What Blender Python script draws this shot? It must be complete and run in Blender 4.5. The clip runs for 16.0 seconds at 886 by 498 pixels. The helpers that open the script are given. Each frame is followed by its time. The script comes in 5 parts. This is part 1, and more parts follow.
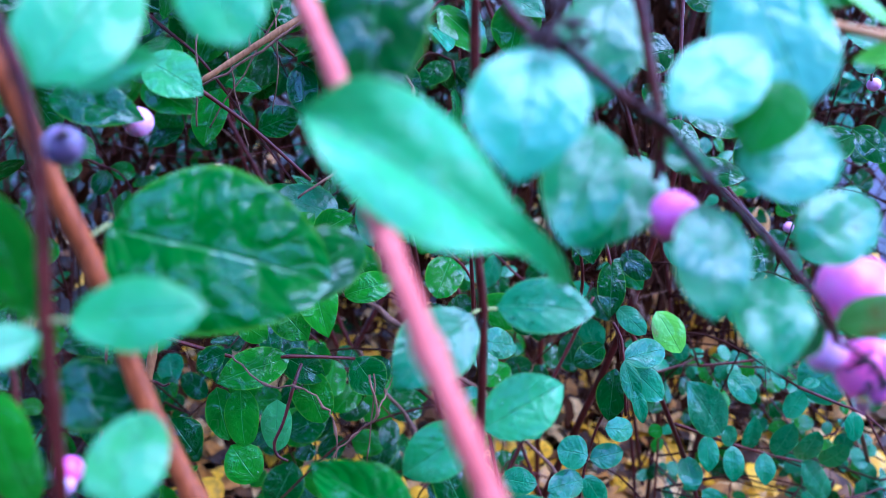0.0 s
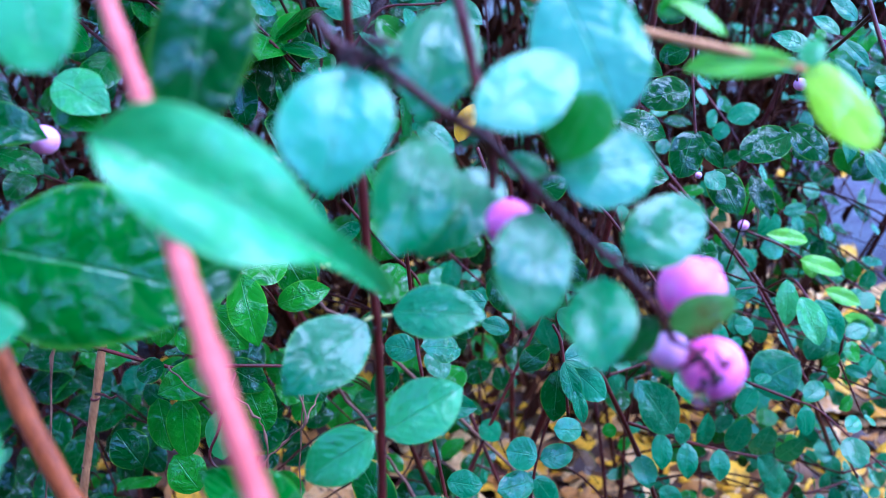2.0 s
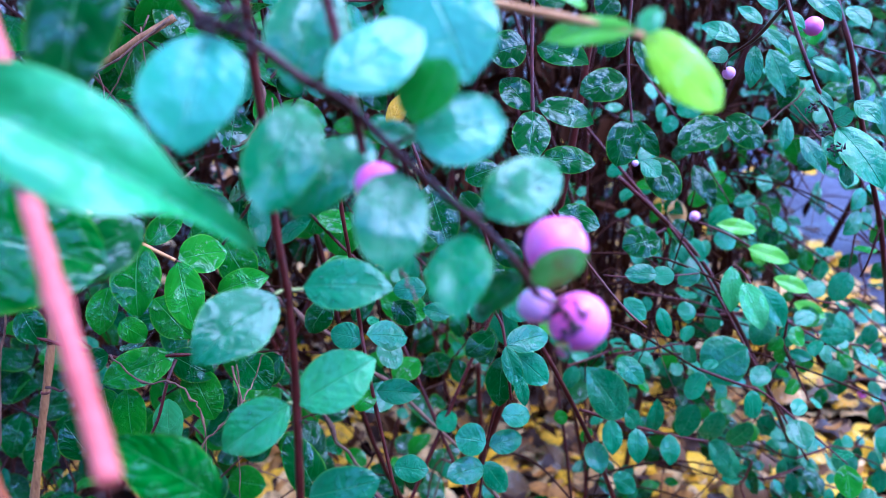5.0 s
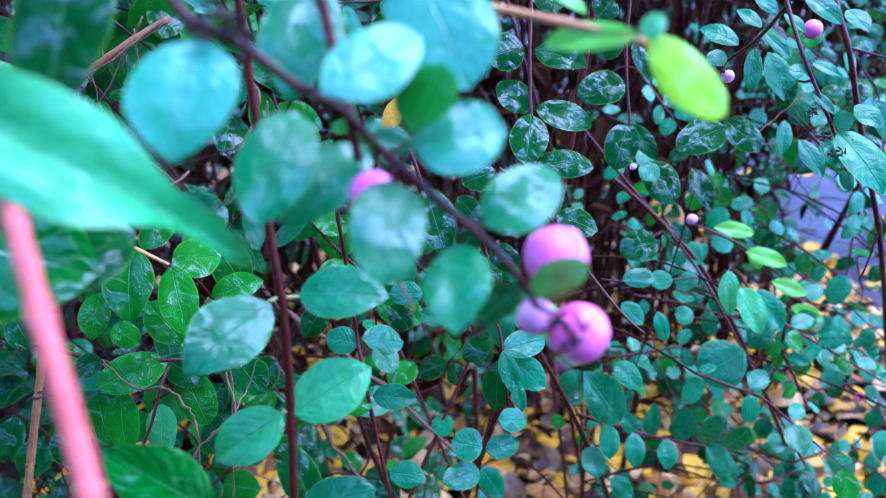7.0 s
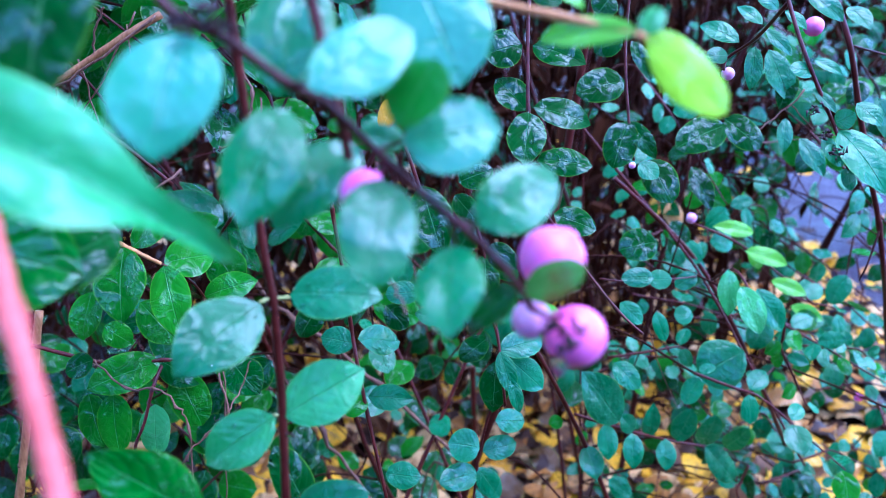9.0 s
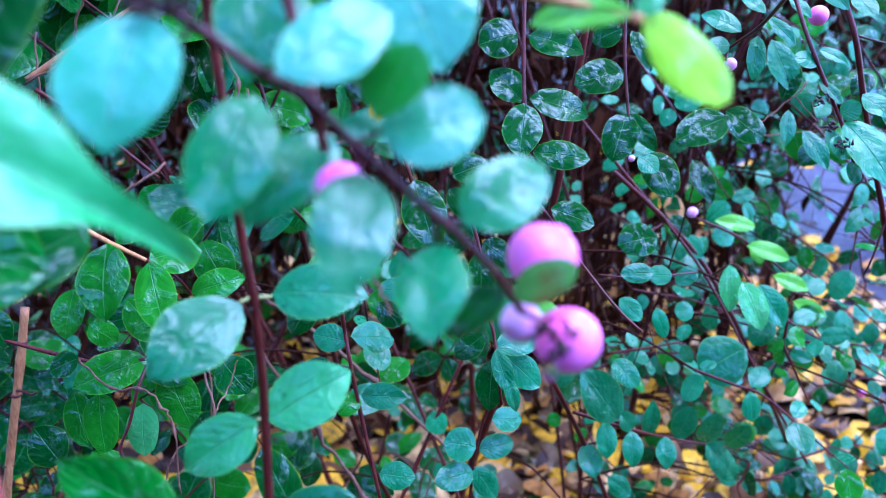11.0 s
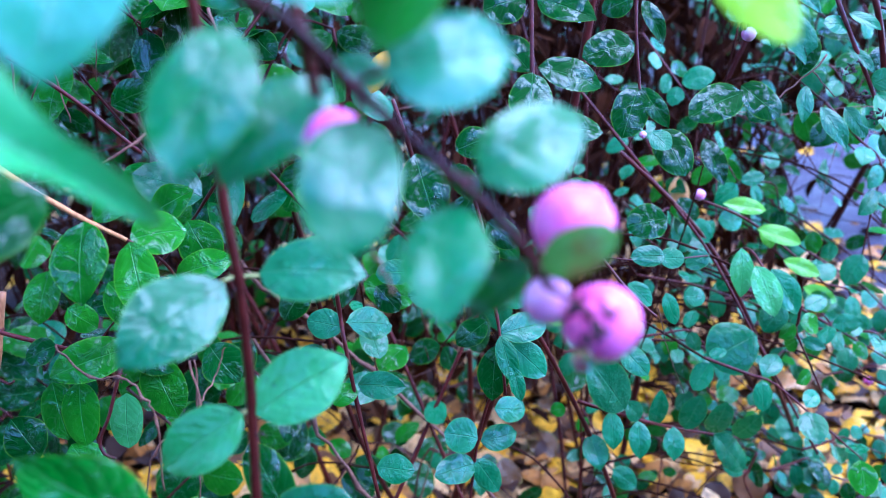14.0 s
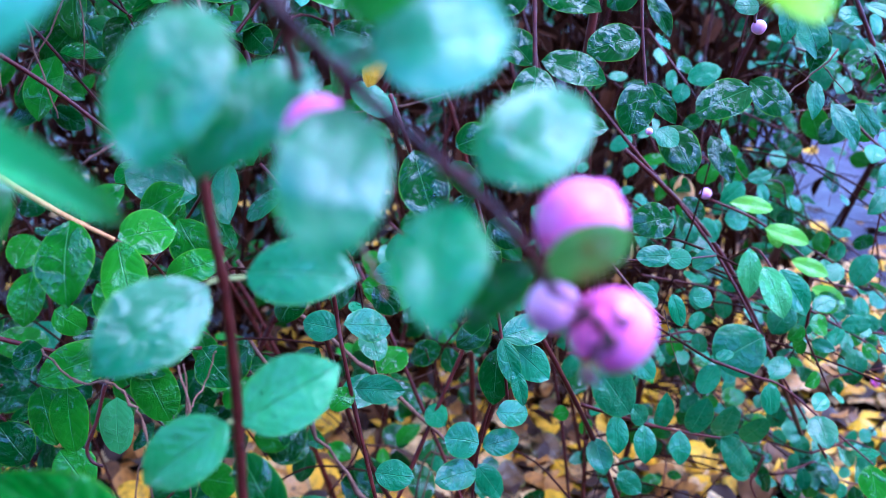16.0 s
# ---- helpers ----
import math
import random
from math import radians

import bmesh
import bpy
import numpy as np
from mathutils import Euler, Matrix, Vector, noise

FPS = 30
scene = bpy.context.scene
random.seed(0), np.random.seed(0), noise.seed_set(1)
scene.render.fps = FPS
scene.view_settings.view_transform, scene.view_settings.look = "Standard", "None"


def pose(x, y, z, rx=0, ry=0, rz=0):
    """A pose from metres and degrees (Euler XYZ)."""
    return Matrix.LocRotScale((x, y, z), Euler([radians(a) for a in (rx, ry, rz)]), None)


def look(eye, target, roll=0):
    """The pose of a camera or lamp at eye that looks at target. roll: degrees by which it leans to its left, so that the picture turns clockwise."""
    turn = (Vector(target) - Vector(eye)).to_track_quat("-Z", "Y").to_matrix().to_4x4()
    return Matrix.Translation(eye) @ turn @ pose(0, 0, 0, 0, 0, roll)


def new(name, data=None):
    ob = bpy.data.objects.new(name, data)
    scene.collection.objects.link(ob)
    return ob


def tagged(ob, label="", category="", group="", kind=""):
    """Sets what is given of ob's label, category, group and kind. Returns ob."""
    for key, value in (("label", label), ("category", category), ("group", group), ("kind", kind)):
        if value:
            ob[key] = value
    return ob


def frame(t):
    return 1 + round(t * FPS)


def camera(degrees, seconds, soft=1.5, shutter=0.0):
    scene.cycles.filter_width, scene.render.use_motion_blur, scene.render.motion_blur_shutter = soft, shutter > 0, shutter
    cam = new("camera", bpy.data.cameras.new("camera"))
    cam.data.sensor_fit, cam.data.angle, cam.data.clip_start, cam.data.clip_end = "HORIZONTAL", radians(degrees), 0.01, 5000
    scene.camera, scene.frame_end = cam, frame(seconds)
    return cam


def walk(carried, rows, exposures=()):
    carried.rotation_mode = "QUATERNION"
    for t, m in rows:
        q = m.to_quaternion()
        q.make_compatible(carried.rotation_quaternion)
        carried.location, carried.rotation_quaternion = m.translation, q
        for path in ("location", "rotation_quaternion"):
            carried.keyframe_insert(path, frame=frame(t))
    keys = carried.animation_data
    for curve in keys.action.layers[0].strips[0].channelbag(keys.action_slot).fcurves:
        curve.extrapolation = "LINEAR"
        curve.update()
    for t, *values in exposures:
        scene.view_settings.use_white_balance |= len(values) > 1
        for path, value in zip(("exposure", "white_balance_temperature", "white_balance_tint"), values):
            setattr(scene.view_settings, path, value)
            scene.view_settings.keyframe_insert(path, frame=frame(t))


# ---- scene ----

# ---- the camera and its walk: held low in front of a shrub, moving by a hand's width ----
cam = camera(56.5, 16.0, soft=0.85)
cam.data.dof.use_dof = True
cam.data.dof.focus_distance = 0.38
cam.data.dof.aperture_fstop = 12.0
cam.data.dof.aperture_blades = 0
PATH = [
    (0, 0.01351, 0.01530, 0.66055, 69.711, 0.708, 0.859),
    (0.5, 0.02235, 0.01476, 0.66252, 69.758, 1.014, 0.686),
    (1, 0.02927, 0.01337, 0.66352, 69.834, 1.328, 0.463),
    (1.5, 0.03529, 0.01157, 0.66403, 69.938, 1.607, 0.183),
    (2, 0.04111, 0.01088, 0.66269, 69.987, 1.835, -0.087),
    (2.5, 0.04608, 0.00910, 0.66159, 70.053, 2.044, -0.430),
    (3, 0.04998, 0.00704, 0.66019, 70.104, 2.150, -0.706),
    (3.5, 0.05265, 0.00314, 0.65875, 70.164, 2.243, -0.979),
    (4, 0.05669, 0.00011, 0.65735, 70.260, 2.305, -1.174),
    (4.5, 0.06274, -0.00163, 0.65676, 70.320, 2.311, -1.325),
    (7, 0.06256, 0.00285, 0.65735, 70.336, 2.099, -1.660),
    (7.5, 0.06180, 0.00357, 0.65806, 70.318, 2.045, -1.700),
    (8, 0.06246, 0.00402, 0.65749, 70.301, 2.006, -1.693),
    (10.5, 0.06622, 0.01484, 0.65474, 69.894, 2.032, -1.657),
    (11, 0.06731, 0.01709, 0.65352, 69.760, 2.055, -1.635),
    (11.5, 0.06777, 0.02083, 0.65057, 69.597, 2.062, -1.636),
    (12, 0.06761, 0.02457, 0.64808, 69.472, 2.046, -1.671),
    (12.5, 0.06514, 0.02904, 0.64474, 69.297, 1.997, -1.730),
    (13, 0.06455, 0.03265, 0.64387, 69.167, 1.981, -1.824),
    (13.5, 0.06527, 0.03632, 0.64163, 69.051, 1.975, -1.869),
    (14, 0.06468, 0.03754, 0.64232, 68.941, 1.910, -1.928),
    (14.5, 0.06499, 0.03862, 0.64198, 68.856, 1.892, -1.962),
    (15, 0.06569, 0.03949, 0.64176, 68.814, 1.889, -2.000),
    (15.5, 0.06517, 0.04307, 0.64050, 68.800, 1.866, -1.927),
    (16, 0.06598, 0.04844, 0.63835, 68.906, 1.953, -1.770),
]
walk(cam, [(t, pose(x, y, z, rx, ry, rz)) for t, x, y, z, rx, ry, rz in PATH], [(0.0, EXPOSURE := 3.05, 4600, 23), (8.0, EXPOSURE + 0.01, 4600, 23), (12.5, EXPOSURE + 0.14, 4680, 26), (16.0, EXPOSURE + 0.14, 4680, 26)])

# ---- an overcast sky with a weak, wide sun ----
SUN_UP, SUN_ROUND = 68, 95
world = bpy.data.worlds.new("overcast_sky")
scene.world = world
world.use_nodes = True
wt = world.node_tree
sky = wt.nodes.new("ShaderNodeTexSky")
sky.sky_type, sky.sun_disc = "NISHITA", False
sky.sun_elevation, sky.sun_rotation = radians(SUN_UP), radians(SUN_ROUND)
sky.air_density, sky.dust_density, sky.ozone_density = 1.0, 0.0, 4.8
wt.nodes["Background"].inputs["Strength"].default_value = 0.15
wt.links.new(sky.outputs[0], wt.nodes["Background"].inputs["Color"])
sun = new("sun", bpy.data.lights.new("sun", "SUN"))
sun.data.energy, sun.data.angle, sun.data.color = 0.85, radians(60), (1.0, 0.98, 0.96)
a, e = radians(SUN_ROUND), radians(SUN_UP)
sun.matrix_world = look((math.sin(a) * math.cos(e) * 5, math.cos(a) * math.cos(e) * 5, math.sin(e) * 5), (0, 0, 0))


# ---- materials ----
def graph(name):
    m = bpy.data.materials.new(name)
    m.use_nodes = True
    return m, m.node_tree, m.node_tree.nodes["Principled BSDF"]


def node(nt, kind, **values):
    n = nt.nodes.new(kind)
    for key, value in values.items():
        n.inputs[key.replace("_", " ")].default_value = value
    return n


def maths(nt, op, a, b=None, c=None):
    n = nt.nodes.new("ShaderNodeMath")
    n.operation = op
    for i, v in enumerate((a, b, c)):
        if v is None:
            continue
        if isinstance(v, (int, float)):
            n.inputs[i].default_value = v
        else:
            nt.links.new(v, n.inputs[i])
    return n.outputs[0]


def blend(nt, fac, a, b):
    n = nt.nodes.new("ShaderNodeMix")
    n.data_type = "RGBA"
    for slot, v in ((0, fac), (6, a), (7, b)):
        if isinstance(v, (int, float)):
            n.inputs[slot].default_value = v
        elif isinstance(v, tuple):
            n.inputs[slot].default_value = (*v, 1)
        else:
            nt.links.new(v, n.inputs[slot])
    return n.outputs[2]


def ramp(nt, value, low, high):
    n = nt.nodes.new("ShaderNodeMapRange")
    n.inputs["From Min"].default_value, n.inputs["From Max"].default_value = low, high
    nt.links.new(value, n.inputs["Value"])
    return n.outputs[0]


def leaf_material(name, dark, light, wet, through_light, sheen=0.42, vein=(0.16, 0.40, 0.14), spots=None, cover=0.5, dry=0.10, puffed=0.07):
    """Leaf: sunken midrib and side veins with the skin bulging between them, mottled colour, a broken film of water, light passing through.
    cover: how much of the blade the water film wets; dry: gloss of the bare skin; puffed: how far it bulges between the veins."""
    m, nt, bsdf = graph(name)
    uv = nt.nodes.new("ShaderNodeUVMap")
    sep = nt.nodes.new("ShaderNodeSeparateXYZ")
    nt.links.new(uv.outputs[0], sep.inputs[0])
    across = maths(nt, "ABSOLUTE", maths(nt, "SUBTRACT", sep.outputs[0], 0.5))
    along = sep.outputs[1]
    info = nt.nodes.new("ShaderNodeObjectInfo")
    geo = nt.nodes.new("ShaderNodeNewGeometry")
    fine = node(nt, "ShaderNodeTexNoise", Scale=420.0, Detail=3.0)
    broad = node(nt, "ShaderNodeTexNoise", Scale=110.0, Detail=2.0)
    film = node(nt, "ShaderNodeTexNoise", Scale=105.0, Detail=3.0, Distortion=1.2)
    rill = node(nt, "ShaderNodeTexNoise", Scale=170.0, Detail=2.0, Distortion=2.5)
    crinkle = node(nt, "ShaderNodeTexNoise", Scale=300.0, Detail=2.0, Distortion=0.8)
    for t in (fine, broad, film, rill, crinkle):
        nt.links.new(geo.outputs["Position"], t.inputs["Vector"])
    # side veins leave the midrib at a slant and bow towards the tip; each strays a little
    bow = maths(nt, "POWER", across, 1.25)
    slant = maths(nt, "SUBTRACT", along, maths(nt, "MULTIPLY", bow, 0.85))
    slant = maths(nt, "ADD", slant, maths(nt, "MULTIPLY", broad.outputs[0], 0.10))
    saw = maths(nt, "FRACT", maths(nt, "MULTIPLY", slant, 6.5))
    line = maths(nt, "ABSOLUTE", maths(nt, "SUBTRACT", saw, 0.5))
    side = maths(nt, "SUBTRACT", 1.0, ramp(nt, line, 0.0, 0.12))
    mid = maths(nt, "SUBTRACT", 1.0, ramp(nt, across, 0.004, 0.020))
    quilt = maths(nt, "SINE", maths(nt, "MULTIPLY", line, 3.1416))
    tone = maths(nt, "ADD", maths(nt, "MULTIPLY", info.outputs["Random"], 0.65), maths(nt, "MULTIPLY", ramp(nt, broad.outputs[0], 0.3, 0.7), 0.45))
    colour = blend(nt, tone, dark, light)
    colour = blend(nt, maths(nt, "MULTIPLY", ramp(nt, fine.outputs[0], 0.45, 0.75), 0.2), colour, light)
    colour = blend(nt, maths(nt, "MULTIPLY", side, 0.04), colour, vein)
    colour = blend(nt, maths(nt, "MULTIPLY", mid, 0.26), colour, vein)
    rim = ramp(nt, across, 0.46, 0.5)
    colour = blend(nt, maths(nt, "MULTIPLY", rim, 0.5), colour, tuple(0.5 * (c + d) for c, d in zip(light, (0.26, 0.50, 0.03))))
    if spots:
        patch = ramp(nt, broad.outputs[0], 0.55, 0.68)
        colour = blend(nt, patch, colour, spots)
    nt.links.new(colour, bsdf.inputs["Base Color"])
    # water: broad smooth film over part of the blade, duller skin between, thin raised rills
    edge = 0.5 + 0.30 * (0.5 - cover)
    patchy = ramp(nt, film.outputs[0], edge - 0.05, edge + 0.06)
    thread = maths(nt, "SUBTRACT", 1.0, ramp(nt, maths(nt, "ABSOLUTE", maths(nt, "SUBTRACT", rill.outputs[0], 0.52)), 0.008, 0.035))
    thread = maths(nt, "MULTIPLY", thread, ramp(nt, broad.outputs[0], 0.50, 0.60))
    rough = maths(nt, "SUBTRACT", 0.40, maths(nt, "MULTIPLY", patchy, 0.18))
    rough = maths(nt, "SUBTRACT", rough, maths(nt, "MULTIPLY", thread, 0.14 * wet))
    nt.links.new(rough, bsdf.inputs["Roughness"])
    nt.links.new(maths(nt, "ADD", dry, maths(nt, "MULTIPLY", patchy, sheen)), bsdf.inputs["Specular IOR Level"])
    bead = nt.nodes.new("ShaderNodeTexVoronoi")
    bead.inputs["Scale"].default_value = 330.0
    nt.links.new(geo.outputs["Position"], bead.inputs["Vector"])
    drops = maths(nt, "SUBTRACT", 1.0, ramp(nt, bead.outputs["Distance"], 0.14, 0.30))
    gate = ramp(nt, broad.outputs[0], 0.56, 0.62)
    height = maths(nt, "ADD", maths(nt, "MULTIPLY", maths(nt, "MULTIPLY", drops, gate), 0.22 * wet), maths(nt, "MULTIPLY", mid, -0.30))
    height = maths(nt, "ADD", height, maths(nt, "MULTIPLY", quilt, puffed))
    height = maths(nt, "ADD", height, maths(nt, "MULTIPLY", broad.outputs[0], 1.1))
    height = maths(nt, "ADD", height, maths(nt, "MULTIPLY", thread, 0.22 * wet))
    height = maths(nt, "ADD", height, maths(nt, "MULTIPLY", maths(nt, "MULTIPLY", crinkle.outputs[0], patchy), 0.5 * wet))
    height = maths(nt, "ADD", height, maths(nt, "MULTIPLY", fine.outputs[0], 0.07))
    bump = node(nt, "ShaderNodeBump", Strength=0.9, Distance=0.0010)
    nt.links.new(height, bump.inputs["Height"])
    nt.links.new(bump.outputs[0], bsdf.inputs["Normal"])
    nt.links.new(maths(nt, "MULTIPLY", thread, 0.9 * wet), bsdf.inputs["Coat Weight"])
    bsdf.inputs["Coat Roughness"].default_value = 0.06
    glow = nt.nodes.new("ShaderNodeBsdfTranslucent")
    nt.links.new(blend(nt, 0.5, colour, (0.12, 0.45, 0.03)), glow.inputs["Color"])
    mix = nt.nodes.new("ShaderNodeMixShader")
    mix.inputs[0].default_value = through_light
    nt.links.new(bsdf.outputs[0], mix.inputs[1])
    nt.links.new(glow.outputs[0], mix.inputs[2])
    nt.links.new(mix.outputs[0], nt.nodes["Material Output"].inputs["Surface"])
    return m


WET = leaf_material("wet_green_leaf", (0.008, 0.085, 0.020), (0.028, 0.195, 0.060), 0.6, 0.15, 0.28, cover=0.55, dry=0.24)
FRONT = leaf_material("wet_front_leaf", (0.008, 0.105, 0.020), (0.022, 0.200, 0.045), 0.6, 0.2, 0.48, cover=0.58, dry=0.30)
# base paled towards cyan: the sky's sheen on these leaves put into colour
GLAUCOUSLIT = leaf_material("glaucous_skylit_front_leaf", (0.045, 0.220, 0.090), (0.075, 0.310, 0.150), 0.3, 0.22, 0.75, cover=0.75)
# dark leaves, with the deep shade of the thicket added to their colour
WETDARKSHADE = leaf_material("wet_dark_shaded_leaf", (0.0015, 0.018, 0.0012), (0.008, 0.070, 0.006), 1.0, 0.05, 0.50, cover=0.38, dry=0.03)
MID = leaf_material("mid_green_leaf", (0.005, 0.052, 0.0015), (0.032, 0.190, 0.005), 1.0, 0.15, 0.45, cover=0.32, dry=0.03)
YOUNG = leaf_material("young_front_leaf", (0.042, 0.240, 0.045), (0.075, 0.350, 0.100), 0.3, 0.25, 0.36, cover=0.60, dry=0.28)
BROAD = leaf_material("broad_green_leaf", (0.004, 0.060, 0.002), (0.018, 0.150, 0.007), 0.7, 0.12, 0.60, cover=0.45, dry=0.05, puffed=0.22)
PALE = leaf_material("pale_leaf", (0.060, 0.270, 0.060), (0.110, 0.380, 0.100), 0.6, 0.25, 0.7)
LIME = leaf_material("lime_leaf", (0.110, 0.360, 0.020), (0.200, 0.480, 0.040), 0.4, 0.3)
YELLOWGREEN = leaf_material("yellow_green_leaf", (0.330, 0.600, 0.012), (0.450, 0.720, 0.020), 0.3, 0.3, 0.3, (0.45, 0.6, 0.05))
UNDER = leaf_material("leaf_underside", (0.014, 0.110, 0.005), (0.026, 0.160, 0.010), 0.2, 0.22, 0.1)
TURNING = leaf_material("turning_leaf", (0.050, 0.150, 0.015), (0.090, 0.200, 0.030), 0.6, 0.2, 0.3, (0.25, 0.3, 0.1), (0.13, 0.040, 0.010))
YELLOW = leaf_material("fallen_yellow_leaf", (0.560, 0.210, 0.004), (0.800, 0.410, 0.010), 0.7, 0.15, 0.3, (0.6, 0.42, 0.1), (0.30, 0.10, 0.02))
TAN = leaf_material("fallen_tan_leaf", (0.430, 0.160, 0.036), (0.720, 0.380, 0.130), 0.7, 0.1, 0.3, (0.5, 0.4, 0.25), (0.18, 0.08, 0.03))
BROWN = leaf_material("fallen_brown_leaf", (0.060, 0.026, 0.010), (0.150, 0.070, 0.025), 0.8, 0.05, 0.25, (0.2, 0.12, 0.06))


def bark_material(name, dark, light, rough, scale=900.0):
    m, nt, bsdf = graph(name)
    geo = nt.nodes.new("ShaderNodeNewGeometry")
    stretch = nt.nodes.new("ShaderNodeMapping")
    stretch.inputs["Scale"].default_value = (1, 1, 0.22)
    nt.links.new(geo.outputs["Position"], stretch.inputs["Vector"])
    grain = node(nt, "ShaderNodeTexNoise", Scale=scale, Detail=4.0)
    broad = node(nt, "ShaderNodeTexNoise", Scale=90.0, Detail=2.0)
    nt.links.new(stretch.outputs[0], grain.inputs["Vector"])
    nt.links.new(geo.outputs["Position"], broad.inputs["Vector"])
    f = maths(nt, "ADD", maths(nt, "MULTIPLY", ramp(nt, grain.outputs[0], 0.3, 0.7), 0.6), maths(nt, "MULTIPLY", ramp(nt, broad.outputs[0], 0.35, 0.65), 0.4))
    nt.links.new(blend(nt, f, dark, light), bsdf.inputs["Base Color"])
    bsdf.inputs["Specular IOR Level"].default_value = 0.05 if rough > 0.55 else 0.22
    nt.links.new(maths(nt, "ADD", rough, maths(nt, "MULTIPLY", grain.outputs[0], 0.2)), bsdf.inputs["Roughness"])
    bump = node(nt, "ShaderNodeBump", Strength=0.5, Distance=0.0004)
    nt.links.new(grain.outputs[0], bump.inputs["Height"])
    nt.links.new(bump.outputs[0], bsdf.inputs["Normal"])
    return m


DARKBARK = bark_material("dark_wet_bark", (0.022, 0.003, 0.002), (0.090, 0.013, 0.010), 0.3)
REDBARK = bark_material("red_brown_bark", (0.034, 0.004, 0.003), (0.125, 0.017, 0.011), 0.26)
PINKBARK = bark_material("pink_red_bark", (0.430, 0.055, 0.040), (0.640, 0.140, 0.105), 0.35)
CANEBARK = bark_material("orange_brown_bark", (0.150, 0.026, 0.005), (0.420, 0.090, 0.022), 0.35)
TANBARK = bark_material("straw_bark", (0.400, 0.140, 0.040), (0.720, 0.310, 0.100), 0.4)
DEAD = bark_material("dead_grey_bark", (0.045, 0.013, 0.007), (0.260, 0.110, 0.062), 0.5)
# darker copy of the bark: the thicket's shade put into its colour
SHADEBARK = bark_material("shaded_thicket_bark", (0.012, 0.003, 0.002), (0.055, 0.014, 0.007), 0.6)
CANESTRAW = bark_material("weathered_cane", (0.180, 0.055, 0.018), (0.480, 0.200, 0.075), 0.3)
GREENSTALK = bark_material("leaf_stalk", (0.250, 0.250, 0.060), (0.350, 0.330, 0.120), 0.4)
CRUMB = bark_material("dried_flower", (0.010, 0.004, 0.006), (0.060, 0.022, 0.020), 0.5, 2500.0)


def berry_material(name, pale, deep):
    m, nt, bsdf = graph(name)
    geo = nt.nodes.new("ShaderNodeNewGeometry")
    broad = node(nt, "ShaderNodeTexNoise", Scale=160.0, Detail=2.0)
    speck = node(nt, "ShaderNodeTexNoise", Scale=2600.0, Detail=1.0)
    for t in (broad, speck):
        nt.links.new(geo.outputs["Position"], t.inputs["Vector"])
    colour = blend(nt, ramp(nt, broad.outputs[0], 0.3, 0.7), deep, pale)
    colour = blend(nt, maths(nt, "MULTIPLY", ramp(nt, speck.outputs[0], 0.62, 0.75), 0.3), colour, (0.85, 0.6, 0.75))
    nt.links.new(colour, bsdf.inputs["Base Color"])
    bsdf.inputs["Roughness"].default_value = 0.32
    bsdf.inputs["Subsurface Weight"].default_value = 0.35
    bsdf.inputs["Subsurface Radius"].default_value = (1.0, 0.35, 0.6)
    bsdf.inputs["Subsurface Scale"].default_value = 0.0015
    bump = node(nt, "ShaderNodeBump", Strength=0.15, Distance=0.0003)
    nt.links.new(speck.outputs[0], bump.inputs["Height"])
    nt.links.new(bump.outputs[0], bsdf.inputs["Normal"])
    return m


PINK = berry_material("pink_berry", (0.98, 0.20, 0.50), (0.96, 0.11, 0.40))
PALEPINK = berry_material("pale_pink_berry", (0.90, 0.44, 0.60), (0.85, 0.28, 0.50))
SPENT = berry_material("spent_berry", (0.22, 0.13, 0.22), (0.10, 0.05, 0.09))
WATER, _nt, _b = graph("water")
_b.inputs["Roughness"].default_value = 0.0
_b.inputs["IOR"].default_value = 1.33
_b.inputs["Transmission Weight"].default_value = 1.0


def ground_material(name, a, b, c, scale, depth, gloss):
    m, nt, bsdf = graph(name)
    geo = nt.nodes.new("ShaderNodeNewGeometry")
    fine = node(nt, "ShaderNodeTexNoise", Scale=scale, Detail=6.0)
    broad = node(nt, "ShaderNodeTexNoise", Scale=7.0, Detail=3.0)
    stone = node(nt, "ShaderNodeTexVoronoi", Scale=scale)
    for t in (fine, broad, stone):
        nt.links.new(geo.outputs["Position"], t.inputs["Vector"])
    colour = blend(nt, ramp(nt, fine.outputs[0], 0.35, 0.65), a, b)
    colour = blend(nt, ramp(nt, broad.outputs[0], 0.4, 0.65), colour, c)
    nt.links.new(colour, bsdf.inputs["Base Color"])
    nt.links.new(maths(nt, "SUBTRACT", 0.75, maths(nt, "MULTIPLY", ramp(nt, broad.outputs[0], 0.4, 0.6), 0.4)), bsdf.inputs["Roughness"])
    bsdf.inputs["Specular IOR Level"].default_value = gloss
    bump = node(nt, "ShaderNodeBump", Strength=0.8, Distance=depth)
    nt.links.new(maths(nt, "ADD", fine.outputs[0], maths(nt, "MULTIPLY", stone.outputs["Distance"], 0.5)), bump.inputs["Height"])
    nt.links.new(bump.outputs[0], bsdf.inputs["Normal"])
    return m


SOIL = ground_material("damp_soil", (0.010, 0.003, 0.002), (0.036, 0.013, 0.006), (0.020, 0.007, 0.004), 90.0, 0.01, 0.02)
ASPHALT = ground_material("wet_asphalt", (0.070, 0.052, 0.072), (0.140, 0.108, 0.140), (0.105, 0.080, 0.106), 160.0, 0.004, 0.2)


# ---- builders ----
def part(name, bm, material, parent, label=""):
    me = bpy.data.meshes.new(name)
    bm.to_mesh(me)
    bm.free()
    for p in me.polygons:
        p.use_smooth = True
    me.materials.append(material)
    ob = new(name, me)
    ob.parent = parent
    if label:
        tagged(ob, label)
    return ob


def thing(name, label, category, group=""):
    return tagged(new(name), label, category, group)


